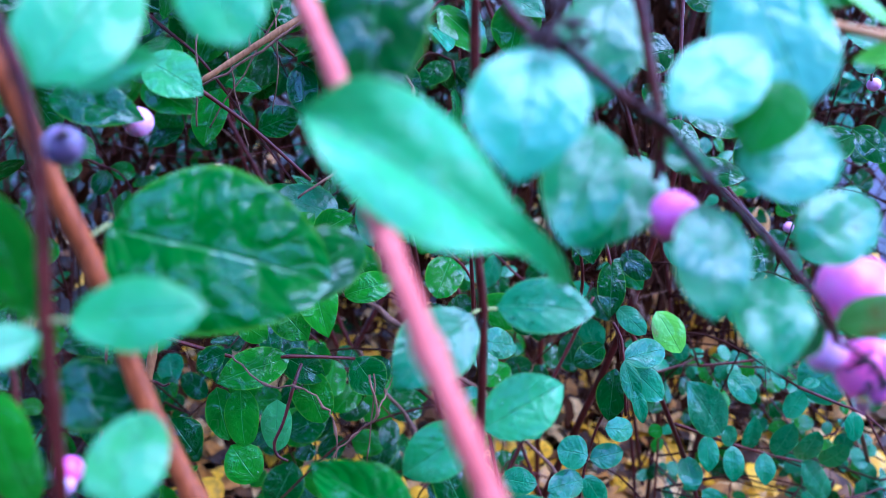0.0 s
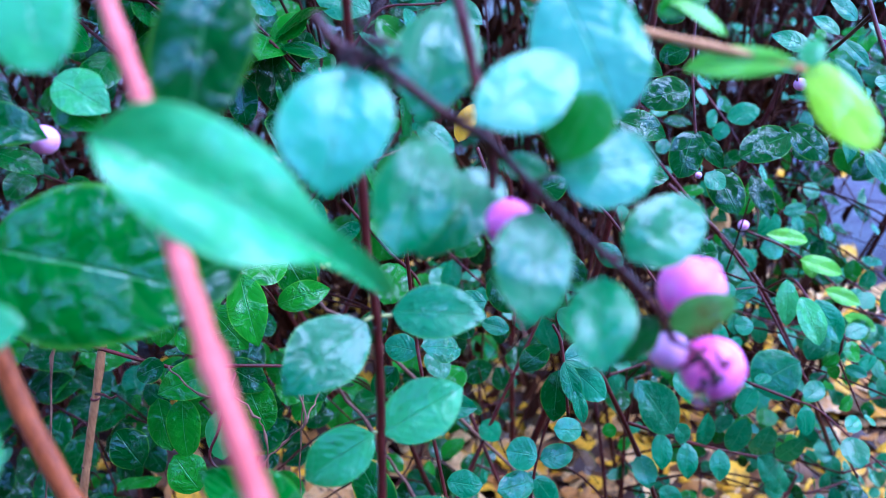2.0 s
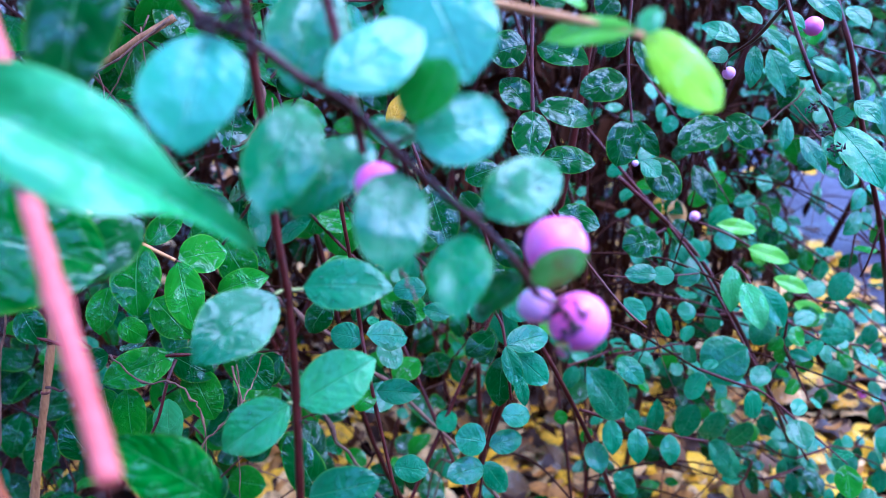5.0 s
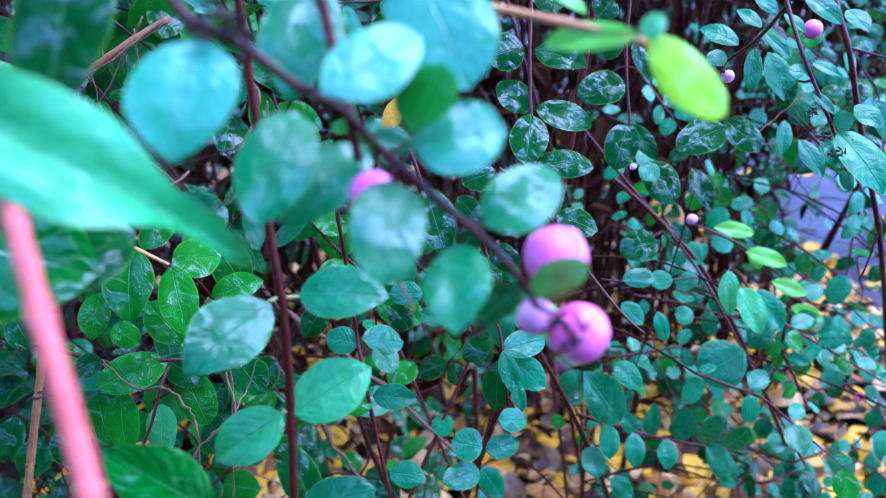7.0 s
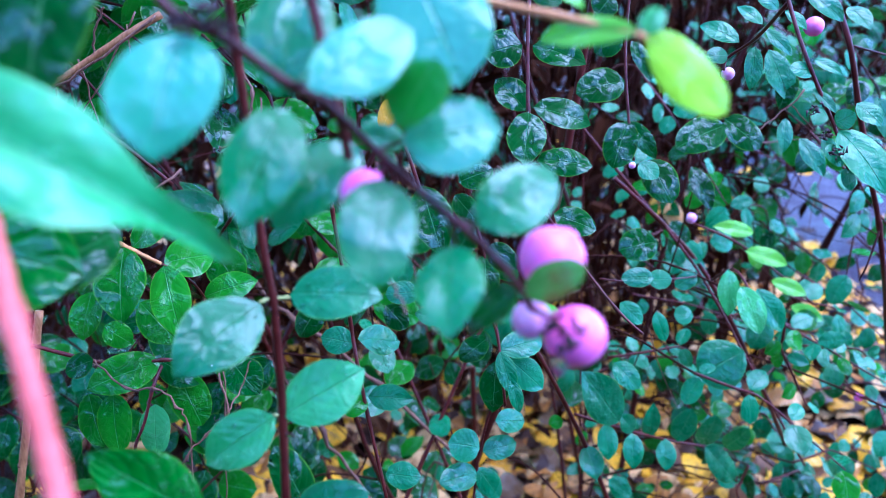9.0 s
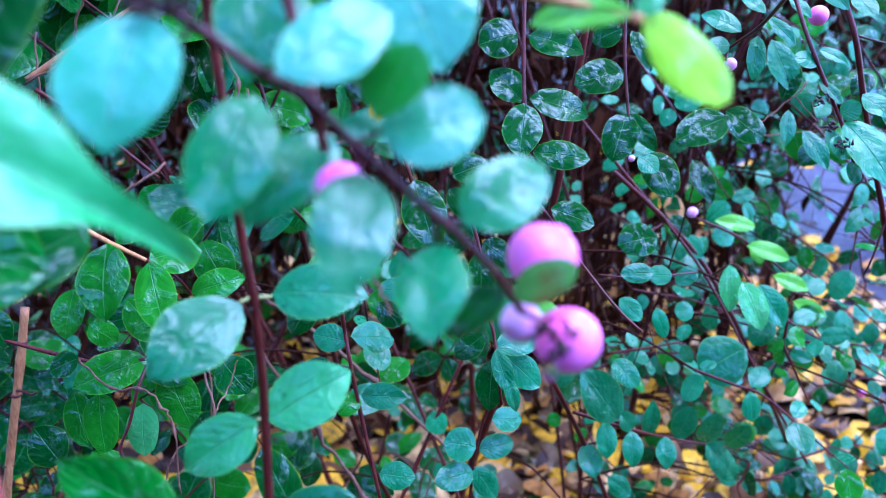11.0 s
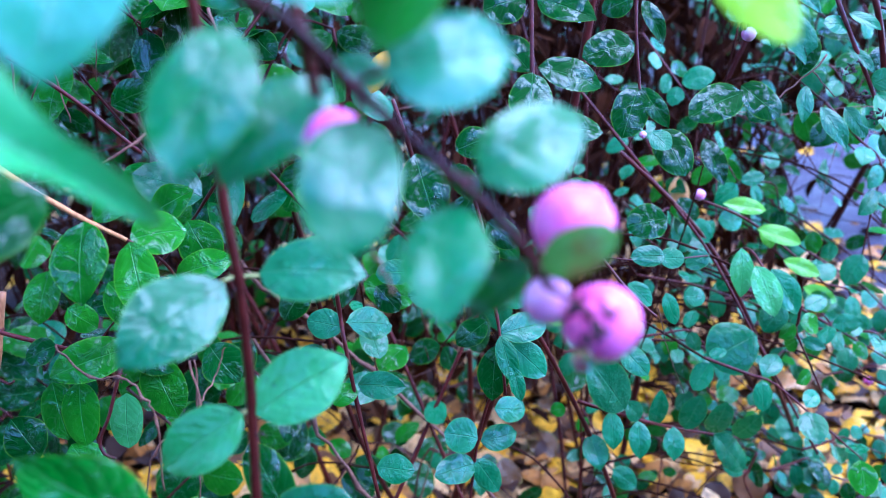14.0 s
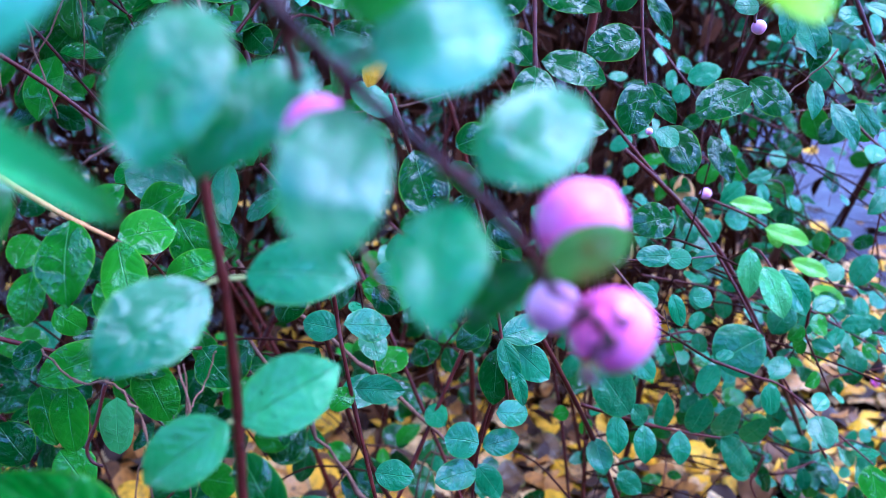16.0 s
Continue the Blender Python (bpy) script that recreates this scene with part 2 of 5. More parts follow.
def blade(seed, widest, point, fold, curl, wave, rows=11, cols=3, tail=0.0):
    """A leaf blade one long and one wide, folded at its midrib, curling towards its tip, with two-sided thickness left to the light."""
    rnd = random.Random(seed)
    ph = [rnd.uniform(0, 6.28) for _ in range(4)]
    verts, uvs, faces = [], [], []
    n = 2 * cols + 1
    for i in range(rows + 1):
        s = i / rows
        u = s ** widest
        half = 0.5 * math.sin(math.pi * min(1, max(0.0, u))) ** point
        f = min(1, max(0, (s - 0.38) / 0.34))
        half *= 1 - tail * f * f * (3 - 2 * f)
        half = max(half, 0.008) * (1 + 0.03 * math.sin(ph[3] + 9 * s))
        sway = 0.03 * math.sin(ph[2] + 3 * s)
        for j in range(-cols, cols + 1):
            k = j / cols
            x = half * k
            z = abs(x) * fold + curl * s * (1 - s) - 0.35 * x * x
            z += wave * abs(k) ** 1.5 * math.sin(ph[0 if k > 0 else 1] + 7 * s)
            verts.append((x + sway * (1 - s), s, z))
            uvs.append((0.5 + 0.5 * k, s))
    for i in range(rows):
        for j in range(n - 1):
            q = i * n + j
            faces.append((q, q + 1, q + n + 1, q + n))
    me = bpy.data.meshes.new("leaf")
    me.from_pydata(verts, [], faces)
    layer = me.uv_layers.new(name="UVMap")
    for loop in me.loops:
        layer.data[loop.index].uv = uvs[loop.vertex_index]
    for p in me.polygons:
        p.use_smooth = True
    me.materials.append(None)
    return me


# shapes: ovate, round, oblong, blunt, drooping with a drawn-out tip, broad; then crumpled ones for the ground
SHAPES = [
    [blade(10 + i, 0.90, 0.72, 0.22, 0.25, 0.020) for i in range(3)],
    [blade(20 + i, 0.95, 0.55, 0.15, 0.20, 0.018) for i in range(3)],
    [blade(30 + i, 1.00, 0.60, 0.12, 0.15, 0.015) for i in range(2)],
    [blade(40 + i, 1.10, 0.55, 0.15, 0.20, 0.030) for i in range(2)],
    [blade(50, 0.78, 0.60, 0.30, 0.22, 0.035, 24, 5, 0.62)],
    [blade(60, 0.85, 0.62, 0.14, 0.22, 0.020, 18, 5)],
    [blade(70 + i, 0.95, 0.65, 0.25, 0.5, 0.070, 8, 2) for i in range(5)],
]
leaf_dice = random.Random(5)
FACING = Vector((0.0, -0.80, 0.60))


def set_leaf(mesh, material, parent, base, axis, normal, length, width):
    y = axis.normalized()
    x = y.cross(normal).normalized()
    z = x.cross(y)
    ob = new("leaf", mesh)
    ob.material_slots[0].link = "OBJECT"
    ob.material_slots[0].material = material
    ob.parent = parent
    m = Matrix((x * width, y * length, z * length)).transposed().to_4x4()
    m.translation = base
    ob.matrix_basis = m
    return ob


def leaf(parent, base, tip, width, roll, material, shape):
    base, tip = Vector(base), Vector(tip)
    axis = tip - base
    normal = Matrix.Rotation(radians(roll), 3, axis.normalized()) @ FACING
    return set_leaf(leaf_dice.choice(SHAPES[shape]), material, parent, base, axis, normal, axis.length, width)


def smooth_line(points, per=5):
    """A curve through the points, with a little unevenness."""
    p = [Vector(q) for q in points]
    if len(p) < 3:
        return [p[0].lerp(p[-1], i / per) for i in range(per + 1)]
    out = []
    for i in range(len(p) - 1):
        a, b, c, d = p[max(i - 1, 0)], p[i], p[i + 1], p[min(i + 2, len(p) - 1)]
        for k in range(per):
            t = k / per
            out.append(0.5 * (2 * b + (c - a) * t + (2 * a - 5 * b + 4 * c - d) * t * t + (3 * b - a - 3 * c + d) * t ** 3))
    return out + [p[-1]]


def tube(bm, line, r0, r1, sides=8, knots=(), swell=0.22):
    rings = []
    side = Vector((1, 0, 0))
    for i, q in enumerate(line):
        way = (line[min(i + 1, len(line) - 1)] - line[max(i - 1, 0)]).normalized()
        side = (side - way * side.dot(way)).normalized()
        up = way.cross(side)
        r = r0 + (r1 - r0) * i / (len(line) - 1)
        r *= 1 + (swell if i in knots else 0) + 0.06 * math.sin(i * 2.3)
        rings.append([bm.verts.new(q + r * (math.cos(6.28318 * k / sides) * side + math.sin(6.28318 * k / sides) * up)) for k in range(sides)])
    for a, b in zip(rings, rings[1:]):
        for k in range(sides):
            bm.faces.new((a[k], a[(k + 1) % sides], b[(k + 1) % sides], b[k]))
    bm.faces.new(rings[0][::-1])
    bm.faces.new(rings[-1])


wobble = random.Random(8)


def stem(parent, points, r0, r1, material, name=""):
    bm = bmesh.new()
    line = smooth_line(points)
    if material is DEAD:
        line = [q + Vector((wobble.gauss(0, 1), wobble.gauss(0, 1), wobble.gauss(0, 1))) * r0 * 0.5 for q in line]
    if material is DEAD:
        r0, r1 = r0 * 0.62, r1 * 0.62
    tube(bm, line, r0, r1, knots=set(range(5, len(line) - 1, 5 if material is DEAD else 10)) if len(points) > 3 else (), swell=1.0 if material is DEAD else 0.22)
    stalk = len(points) < 3 and r0 < 0.0006
    return part(name or ("leaf_stalk" if stalk else "stem"), bm, material, parent)


def ball(bm, centre, radius, squash=1.0, nub=0.0, seed=0, u=24, v=16):
    made = bmesh.ops.create_uvsphere(bm, u_segments=u, v_segments=v, radius=radius)["verts"]
    for w in made:
        d = w.co.normalized()
        f = 1 + 0.03 * noise.noise(d * 1.5 + Vector((seed, 0, 0)))
        if nub:
            f += nub * max(0.0, (d.z - 0.93) / 0.07) ** 1.5
        w.co = Vector((w.co.x * f, w.co.y * f, w.co.z * f * squash))
    return made


def berry(parent, centre, radius, material, nub):
    bm = bmesh.new()
    ball(bm, None, radius, 0.96, 0.16 if nub else 0.05, radius * 1000)
    ob = part("berry", bm, material, parent, "smooth glossy pink berry" if material is PINK else "")
    ob.matrix_basis = Matrix.Translation(centre) @ pose(0, 0, 0, 12, 28 if nub else 160, 0)
    return ob


crumb_dice = random.Random(3)


def crumbs(parent, centre, size, count):
    """Shrivelled remains of flowers: a knot of small torn scales."""
    bm = bmesh.new()
    for _ in range(count):
        d = Vector([crumb_dice.gauss(0, 0.42) for _ in range(3)]) * size
        made = bmesh.ops.create_cone(bm, cap_ends=True, segments=5, radius1=size * crumb_dice.uniform(0.10, 0.24), radius2=size * 0.05, depth=size * crumb_dice.uniform(0.5, 1.0))["verts"]
        turn = Euler([crumb_dice.uniform(0, 6.28) for _ in range(3)]).to_matrix()
        for w in made:
            w.co = turn @ w.co + d
    ob = part("dried_flower", bm, CRUMB, parent, "black shrivelled flower remains")
    ob.location = centre
    return ob


def droplet(parent, centre, radius):
    bm = bmesh.new()
    ball(bm, None, radius, 1.25)
    ob = part("water_drop", bm, WATER, parent, "hanging clear water drop")
    ob.location = centre
    return ob


BEAD = bpy.data.meshes.new("water_bead")
_bm = bmesh.new()
bmesh.ops.create_uvsphere(_bm, u_segments=10, v_segments=6, radius=1)
_bm.to_mesh(BEAD)
_bm.free()
for _p in BEAD.polygons:
    _p.use_smooth = True
BEAD.materials.append(WATER)
bead_dice = random.Random(21)


def beads(blade_ob, count):
    """Water beads resting on the upper side of one leaf."""
    me, scale = blade_ob.data, blade_ob.matrix_basis.to_scale()
    inner = [v.co for v in me.vertices if 0.08 < v.co.y < 0.93 and abs(v.co.x) < 0.42]
    for _ in range(count // 2):
        a = bead_dice.choice(inner)
        near = min((v for v in inner if v is not a), key=lambda v: (v - a).length + 0.3 * bead_dice.random())
        q = a.lerp(near, bead_dice.random())
        r = bead_dice.choice((0.00025, 0.0003, 0.0004, 0.0006))
        ob = new("water_bead", BEAD)
        ob.parent = blade_ob
        ob.matrix_basis = Matrix.Translation(q) @ Matrix.Diagonal((r / scale.x, r / scale.y, 0.7 * r / scale.z, 1))


# ---- ground: damp soil under the shrub, an asphalt path beside it ----
def sheet(name, x0, x1, y0, y1, z, nx, ny, rough, material, label):
    bm = bmesh.new()
    grid = [[bm.verts.new((x0 + (x1 - x0) * i / nx, y0 + (y1 - y0) * j / ny, z + rough * noise.noise(Vector((i * 0.7, j * 0.7, 3))))) for i in range(nx + 1)] for j in range(ny + 1)]
    for j in range(ny):
        for i in range(nx):
            bm.faces.new((grid[j][i], grid[j][i + 1], grid[j + 1][i + 1], grid[j + 1][i]))
    ob = part(name, bm, material, None)
    return tagged(ob, label, "ground", kind="structure")


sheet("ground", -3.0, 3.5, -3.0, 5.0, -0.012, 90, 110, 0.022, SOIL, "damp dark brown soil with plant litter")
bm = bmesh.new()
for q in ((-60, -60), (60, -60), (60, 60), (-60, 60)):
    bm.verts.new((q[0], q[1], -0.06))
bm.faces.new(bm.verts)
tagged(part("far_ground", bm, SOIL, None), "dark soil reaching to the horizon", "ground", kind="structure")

# an unseen plain wall, added behind the viewer to block low sky light
bm = bmesh.new()
bmesh.ops.create_cube(bm, size=1)
for v in bm.verts:
    v.co = Vector((v.co.x * 9, v.co.y * 0.2 - 2.4, v.co.z * 2.0 + 0.95))
tagged(part("sky_block_south", bm, SOIL, None), "unseen dark wall added behind the viewer to block low sky", "wall", kind="structure")

# ---- the twigs in front, one by one ----

b = thing("berry_branch", "dark red-brown snowberry twig with wet leaves and pink berries", "branch")
stem(b, [(0.0201, 0.1492, 0.6534), (0.0242, 0.1473, 0.6483), (0.0316, 0.1479, 0.6443), (0.0414, 0.148, 0.6362), (0.0478, 0.1495, 0.6318), (0.0562, 0.1503, 0.6225), (0.0652, 0.1501, 0.6135), (0.0736, 0.1512, 0.605), (0.0795, 0.1516, 0.5976), (0.083, 0.1524, 0.5911)], .0009, .0007, DARKBARK)
stem(b, [(0.0429, 0.1628, 0.6569), (0.0444, 0.1607, 0.651), (0.0458, 0.1592, 0.6441), (0.0486, 0.1561, 0.6295), (0.0493, 0.1602, 0.6204)], .0011, .0009, REDBARK)
stem(b, [(0.0242, 0.1473, 0.6483), (0.0252, 0.1443, 0.6458)], .0004, .0004, DARKBARK)
stem(b, [(0.0553, 0.1506, 0.6235), (0.06, 0.1511, 0.6251)], .0004, .0004, DARKBARK)
stem(b, [(0.0562, 0.1503, 0.6225), (0.0559, 0.1539, 0.6178)], .0004, .0004, DARKBARK)
stem(b, [(0.0677, 0.1501, 0.6107), (0.0735, 0.1522, 0.608)], .0004, .0004, DARKBARK)
stem(b, [(0.0677, 0.1501, 0.6107), (0.0687, 0.1513, 0.6052)], .0004, .0004, DARKBARK)
stem(b, [(0.083, 0.1524, 0.5911), (0.0874, 0.1486, 0.5895), (0.0899, 0.1468, 0.5848)], .0005, .0005, DARKBARK)
stem(b, [(0.0414, 0.148, 0.6362), (0.0452, 0.1449, 0.6366)], .0005, .0004, DARKBARK)
leaf(b, (0.0252, 0.1443, 0.6458), (0.0222, 0.1315, 0.6278), 0.0187, 0, GLAUCOUSLIT, 0)
beads(leaf(b, (0.0383, 0.1580, 0.6308), (0.0315, 0.1440, 0.6131), 0.0146, -5, FRONT, 1), 10)
leaf(b, (0.0502, 0.1660, 0.6218), (0.0350, 0.1535, 0.6092), 0.0150, 10, FRONT, 0)
leaf(b, (0.0426, 0.1761, 0.6525), (0.0364, 0.1625, 0.632), 0.0166, 0, FRONT, 0)
leaf(b, (0.0456, 0.1406, 0.6366), (0.0625, 0.1494, 0.6445), 0.0136, 0, GLAUCOUSLIT, 2)
leaf(b, (0.062, 0.1647, 0.6572), (0.0708, 0.151, 0.6343), 0.0200, 8, GLAUCOUSLIT, 3)
leaf(b, (0.0662, 0.1490, 0.6395), (0.0598, 0.1440, 0.6284), 0.0122, 20, UNDER, 0)
beads(leaf(b, (0.06, 0.1492, 0.6255), (0.0772, 0.1495, 0.6272), 0.0152, 0, GLAUCOUSLIT, 1), 5)
leaf(b, (0.0603, 0.1637, 0.6216), (0.0508, 0.1667, 0.6236), 0.0058, 0, FRONT, 0)
beads(leaf(b, (0.0733, 0.1503, 0.6085), (0.0878, 0.1583, 0.6167), 0.0132, 0, FRONT, 1), 10)
beads(leaf(b, (0.0556, 0.1496, 0.6190), (0.0541, 0.1350, 0.6038), 0.0139, -10, FRONT, 1), 10)
leaf(b, (0.0687, 0.1513, 0.6052), (0.0663, 0.1374, 0.5928), 0.0128, 12, FRONT, 0)
leaf(b, (0.08, 0.1539, 0.5952), (0.0706, 0.1484, 0.5884), 0.0080, 20, WETDARKSHADE, 0)
leaf(b, (0.0816, 0.1506, 0.5948), (0.0922, 0.1470, 0.6016), 0.0074, 0, TURNING, 1)
berry(b, (0.0520, 0.1568, 0.6143), .0047, PINK, 0)
berry(b, (0.0881, 0.1601, 0.5981), .0068, PINK, 1)
berry(b, (0.0836, 0.1572, 0.5866), .0040, PALEPINK, 0)
berry(b, (0.0923, 0.1567, 0.5827), .0065, PINK, 0)
crumbs(b, (0.0293, 0.1442, 0.6488), .0042, 20)
crumbs(b, (0.0321, 0.1445, 0.6469), .003, 10)
crumbs(b, (0.0864, 0.1495, 0.5891), .003, 12)
crumbs(b, (0.0888, 0.1471, 0.5853), .0028, 12)
crumbs(b, (0.0908, 0.149, 0.588), .0024, 9)
droplet(b, (0.088, 0.1494, 0.5801), .0016)

b = thing("leafy_shoot", "upright red-brown shoot with pairs of wet serrated leaves", "branch")
stem(b, [(0.018, 0.2155, 0.6546), (0.0178, 0.2182, 0.6382), (0.0181, 0.2194, 0.6209), (0.0184, 0.2197, 0.6009), (0.0186, 0.2193, 0.5849), (0.02, 0.2177, 0.5687), (0.02, 0.2172, 0.5495), (0.0194, 0.2161, 0.5315), (0.0178, 0.2133, 0.4999), (0.0082, 0.2352, 0.4121), (-0.0302, 0.2973, -0.0102)], .0012, .0013, REDBARK)
stem(b, [(0.02, 0.2177, 0.5687), (0.017, 0.2145, 0.5685)], .0005, .0005, GREENSTALK)
stem(b, [(0.0203, 0.2176, 0.5683), (0.0239, 0.2222, 0.5665)], .0005, .0005, GREENSTALK)
stem(b, [(0.0193, 0.2164, 0.5323), (0.0173, 0.2147, 0.5334)], .0005, .0005, GREENSTALK)
beads(leaf(b, (0.0173, 0.2144, 0.5683), (-0.0029, 0.1959, 0.5571), 0.0200, 0, WET, 0), 16)
beads(leaf(b, (0.0239, 0.2223, 0.5669), (0.0503, 0.2177, 0.5672), 0.0168, -10, WET, 0), 16)
beads(leaf(b, (0.0203, 0.2152, 0.532), (0.0433, 0.2237, 0.5421), 0.0184, 0, YOUNG, 0), 16)
beads(leaf(b, (0.0173, 0.2147, 0.5334), (-0.0023, 0.2087, 0.5218), 0.0161, 0, YOUNG, 0), 16)
beads(leaf(b, (0.0192, 0.2202, 0.4956), (0.0423, 0.2198, 0.5015), 0.0144, 0, WET, 1), 16)
beads(leaf(b, (0.0165, 0.2557, 0.4699), (0.0051, 0.2637, 0.4916), 0.0144, 10, WETDARKSHADE, 1), 16)
crumbs(b, (0.0195, 0.2136, 0.5662), .0016, 5)
crumbs(b, (0.0215, 0.2127, 0.5282), .0018, 6)
stem(b, [(0.0532, 0.19, 0.5848), (0.0555, 0.1885, 0.5809), (0.0578, 0.1819, 0.5774)], .0007, .0004, DEAD)

b = thing("red_cane", "smooth pinkish red cane carrying large blurred leaves", "branch")
stem(b, [(-0.0107, 0.1428, 0.6578), (-0.0079, 0.1385, 0.6517), (-0.003, 0.1309, 0.6424), (0.0013, 0.1212, 0.6304), (0.0047, 0.1146, 0.624), (0.0099, 0.1057, 0.6139), (0.0171, 0.0937, 0.6012), (0.0206, 0.0874, 0.5957)], .0015, .0018, PINKBARK)
leaf(b, (-0.0065, 0.1180, 0.6408), (0.0305, 0.1385, 0.6085), 0.0205, -10, YOUNG, 4)
leaf(b, (0.0013, 0.1637, 0.662), (-0.0013, 0.1452, 0.6349), 0.0182, 0, WETDARKSHADE, 1)
leaf(b, (0.0014, 0.1888, 0.5196), (-0.0223, 0.183, 0.5441), 0.0182, 0, BROAD, 0)
leaf(b, (-0.0082, 0.1919, 0.5985), (-0.0283, 0.1779, 0.5888), 0.0160, -10, WETDARKSHADE, 1)
leaf(b, (-0.0357, 0.2271, 0.5688), (-0.0309, 0.234, 0.5869), 0.0059, 0, WETDARKSHADE, 0)

b = thing("brown_cane", "orange-brown woody cane with one large dark wet leaf", "branch")
stem(b, [(-0.0787, 0.1756, 0.6519), (-0.0735, 0.177, 0.6324), (-0.0692, 0.1776, 0.6136), (-0.0622, 0.1759, 0.5941), (-0.0551, 0.1707, 0.5711), (-0.0443, 0.1643, 0.5474), (-0.0382, 0.1606, 0.5315)], .0023, .0026, CANEBARK)
stem(b, [(-0.0653, 0.178, 0.6029), (-0.0607, 0.1812, 0.6055)], .0005, .0005, GREENSTALK)
leaf(b, (-0.0614, 0.1821, 0.6052), (-0.0138, 0.181, 0.591), 0.0373, 4, BROAD, 5)
leaf(b, (-0.0776, 0.1739, 0.5694), (-0.0576, 0.1732, 0.5666), 0.0160, 0, WETDARKSHADE, 1)
berry(b, (-0.0718, 0.1661, 0.5537), .0034, PINK, 0)
berry(b, (-0.0704, 0.1616, 0.5531), .002, PALEPINK, 0)
berry(b, (-0.0582, 0.1615, 0.627), .0038, SPENT, 0)
crumbs(b, (-0.0567, 0.1592, 0.6294), .003, 8)
leaf(b, (-0.0866, 0.2823, 0.6267), (-0.0659, 0.2729, 0.6173), 0.0165, 0, PALE, 0)
leaf(b, (-0.0891, 0.2837, 0.619), (-0.0698, 0.2748, 0.6113), 0.0127, 0, MID, 0)
leaf(b, (-0.1071, 0.2571, 0.6201), (-0.0775, 0.2521, 0.6137), 0.0146, 0, WETDARKSHADE, 0)
berry(b, (-0.0828, 0.2607, 0.6114), .0046, PALEPINK, 0)
crumbs(b, (-0.086, 0.2538, 0.61), .002, 6)
stem(b, [(-0.0733, 0.1565, 0.5856), (-0.0723, 0.1535, 0.5774), (-0.0713, 0.1467, 0.5589)], .0007, .0007, REDBARK)

b = thing("front_twig", "thin purple twig with bright young leaves and a node", "branch")
stem(b, [(-0.0497, 0.1306, 0.6528), (-0.0473, 0.1298, 0.6445), (-0.0459, 0.1285, 0.6353), (-0.046, 0.1262, 0.6235), (-0.0465, 0.1233, 0.6097), (-0.0465, 0.1208, 0.5971), (-0.0468, 0.118, 0.581)], .0011, .0011, REDBARK)
stem(b, [(-0.0463, 0.1233, 0.6097), (-0.042, 0.1216, 0.6107)], .0004, .0004, GREENSTALK)
stem(b, [(-0.0465, 0.1233, 0.6097), (-0.0499, 0.1231, 0.6094)], .0004, .0004, GREENSTALK)
leaf(b, (-0.0418, 0.1206, 0.6109), (-0.022, 0.1215, 0.6123), 0.0109, -4, YOUNG, 1)
leaf(b, (-0.0378, 0.1139, 0.5838), (-0.0341, 0.1251, 0.5936), 0.0123, 0, PALE, 1)
leaf(b, (-0.0451, 0.1311, 0.6424), (-0.0368, 0.1459, 0.6589), 0.0169, 12, YOUNG, 1)
leaf(b, (-0.0488, 0.1473, 0.6402), (-0.0331, 0.1469, 0.6441), 0.0079, 0, YOUNG, 0)
leaf(b, (-0.0509, 0.129, 0.608), (-0.0575, 0.1322, 0.6286), 0.0106, 0, MID, 0)
leaf(b, (-0.05, 0.1271, 0.6058), (-0.059, 0.1211, 0.6045), 0.0071, 0, YOUNG, 0)
leaf(b, (-0.0225, 0.1425, 0.6603), (-0.0164, 0.1315, 0.6477), 0.0138, 0, YOUNG, 1)
leaf(b, (-0.0731, 0.1458, 0.5856), (-0.064, 0.1385, 0.5652), 0.0113, 0, MID, 1)

b = thing("tan_twig", "straw-coloured twig ending in a lime yellow-green leaf", "branch")
stem(b, [(0.0571, 0.1848, 0.6539), (0.0663, 0.1812, 0.6501), (0.0763, 0.1758, 0.6472), (0.0899, 0.1681, 0.6441), (0.1009, 0.1585, 0.6417), (0.1034, 0.156, 0.6408)], .0009, .0008, TANBARK)
leaf(b, (0.104, 0.1583, 0.6413), (0.1211, 0.1609, 0.6256), 0.0120, 0, YELLOWGREEN, 2)
leaf(b, (0.1026, 0.1564, 0.6418), (0.0871, 0.1727, 0.6392), 0.0065, -10, LIME, 0)
leaf(b, (0.097, 0.1787, 0.6446), (0.0859, 0.1835, 0.6515), 0.0049, 20, LIME, 0)
leaf(b, (0.1032, 0.1562, 0.6414), (0.1067, 0.1577, 0.6457), 0.0045, 0, PALE, 1)
leaf(b, (0.084, 0.1827, 0.649), (0.0948, 0.1839, 0.6531), 0.0059, 0, MID, 1)

b = thing("berry_shoot", "arching red-brown shoot with small leaves and dried flower remains", "branch")
stem(b, [(0.2242, 0.3901, 0.6477), (0.2224, 0.3746, 0.6339), (0.2244, 0.3589, 0.6138), (0.2319, 0.3513, 0.5931), (0.2373, 0.3477, 0.5802), (0.2419, 0.3422, 0.5652), (0.2424, 0.3398, 0.5583)], .0010, .0007, REDBARK)
stem(b, [(0.2236, 0.3754, 0.6303), (0.2248, 0.4093, 0.6124), (0.2181, 0.4267, 0.6012), (0.2159, 0.4246, 0.5953)], 0.0010, 0.0006, REDBARK)
leaf(b, (0.2292, 0.3561, 0.6032), (0.2178, 0.3538, 0.6052), 0.0082, 0, WET, 1)
leaf(b, (0.2374, 0.3484, 0.5822), (0.2434, 0.3447, 0.587), 0.0091, 0, WET, 1)
leaf(b, (0.2385, 0.3474, 0.5794), (0.2521, 0.3285, 0.5568), 0.0186, 0, WET, 0)
leaf(b, (0.2356, 0.3457, 0.5745), (0.2347, 0.3399, 0.5671), 0.0072, 0, WET, 1)
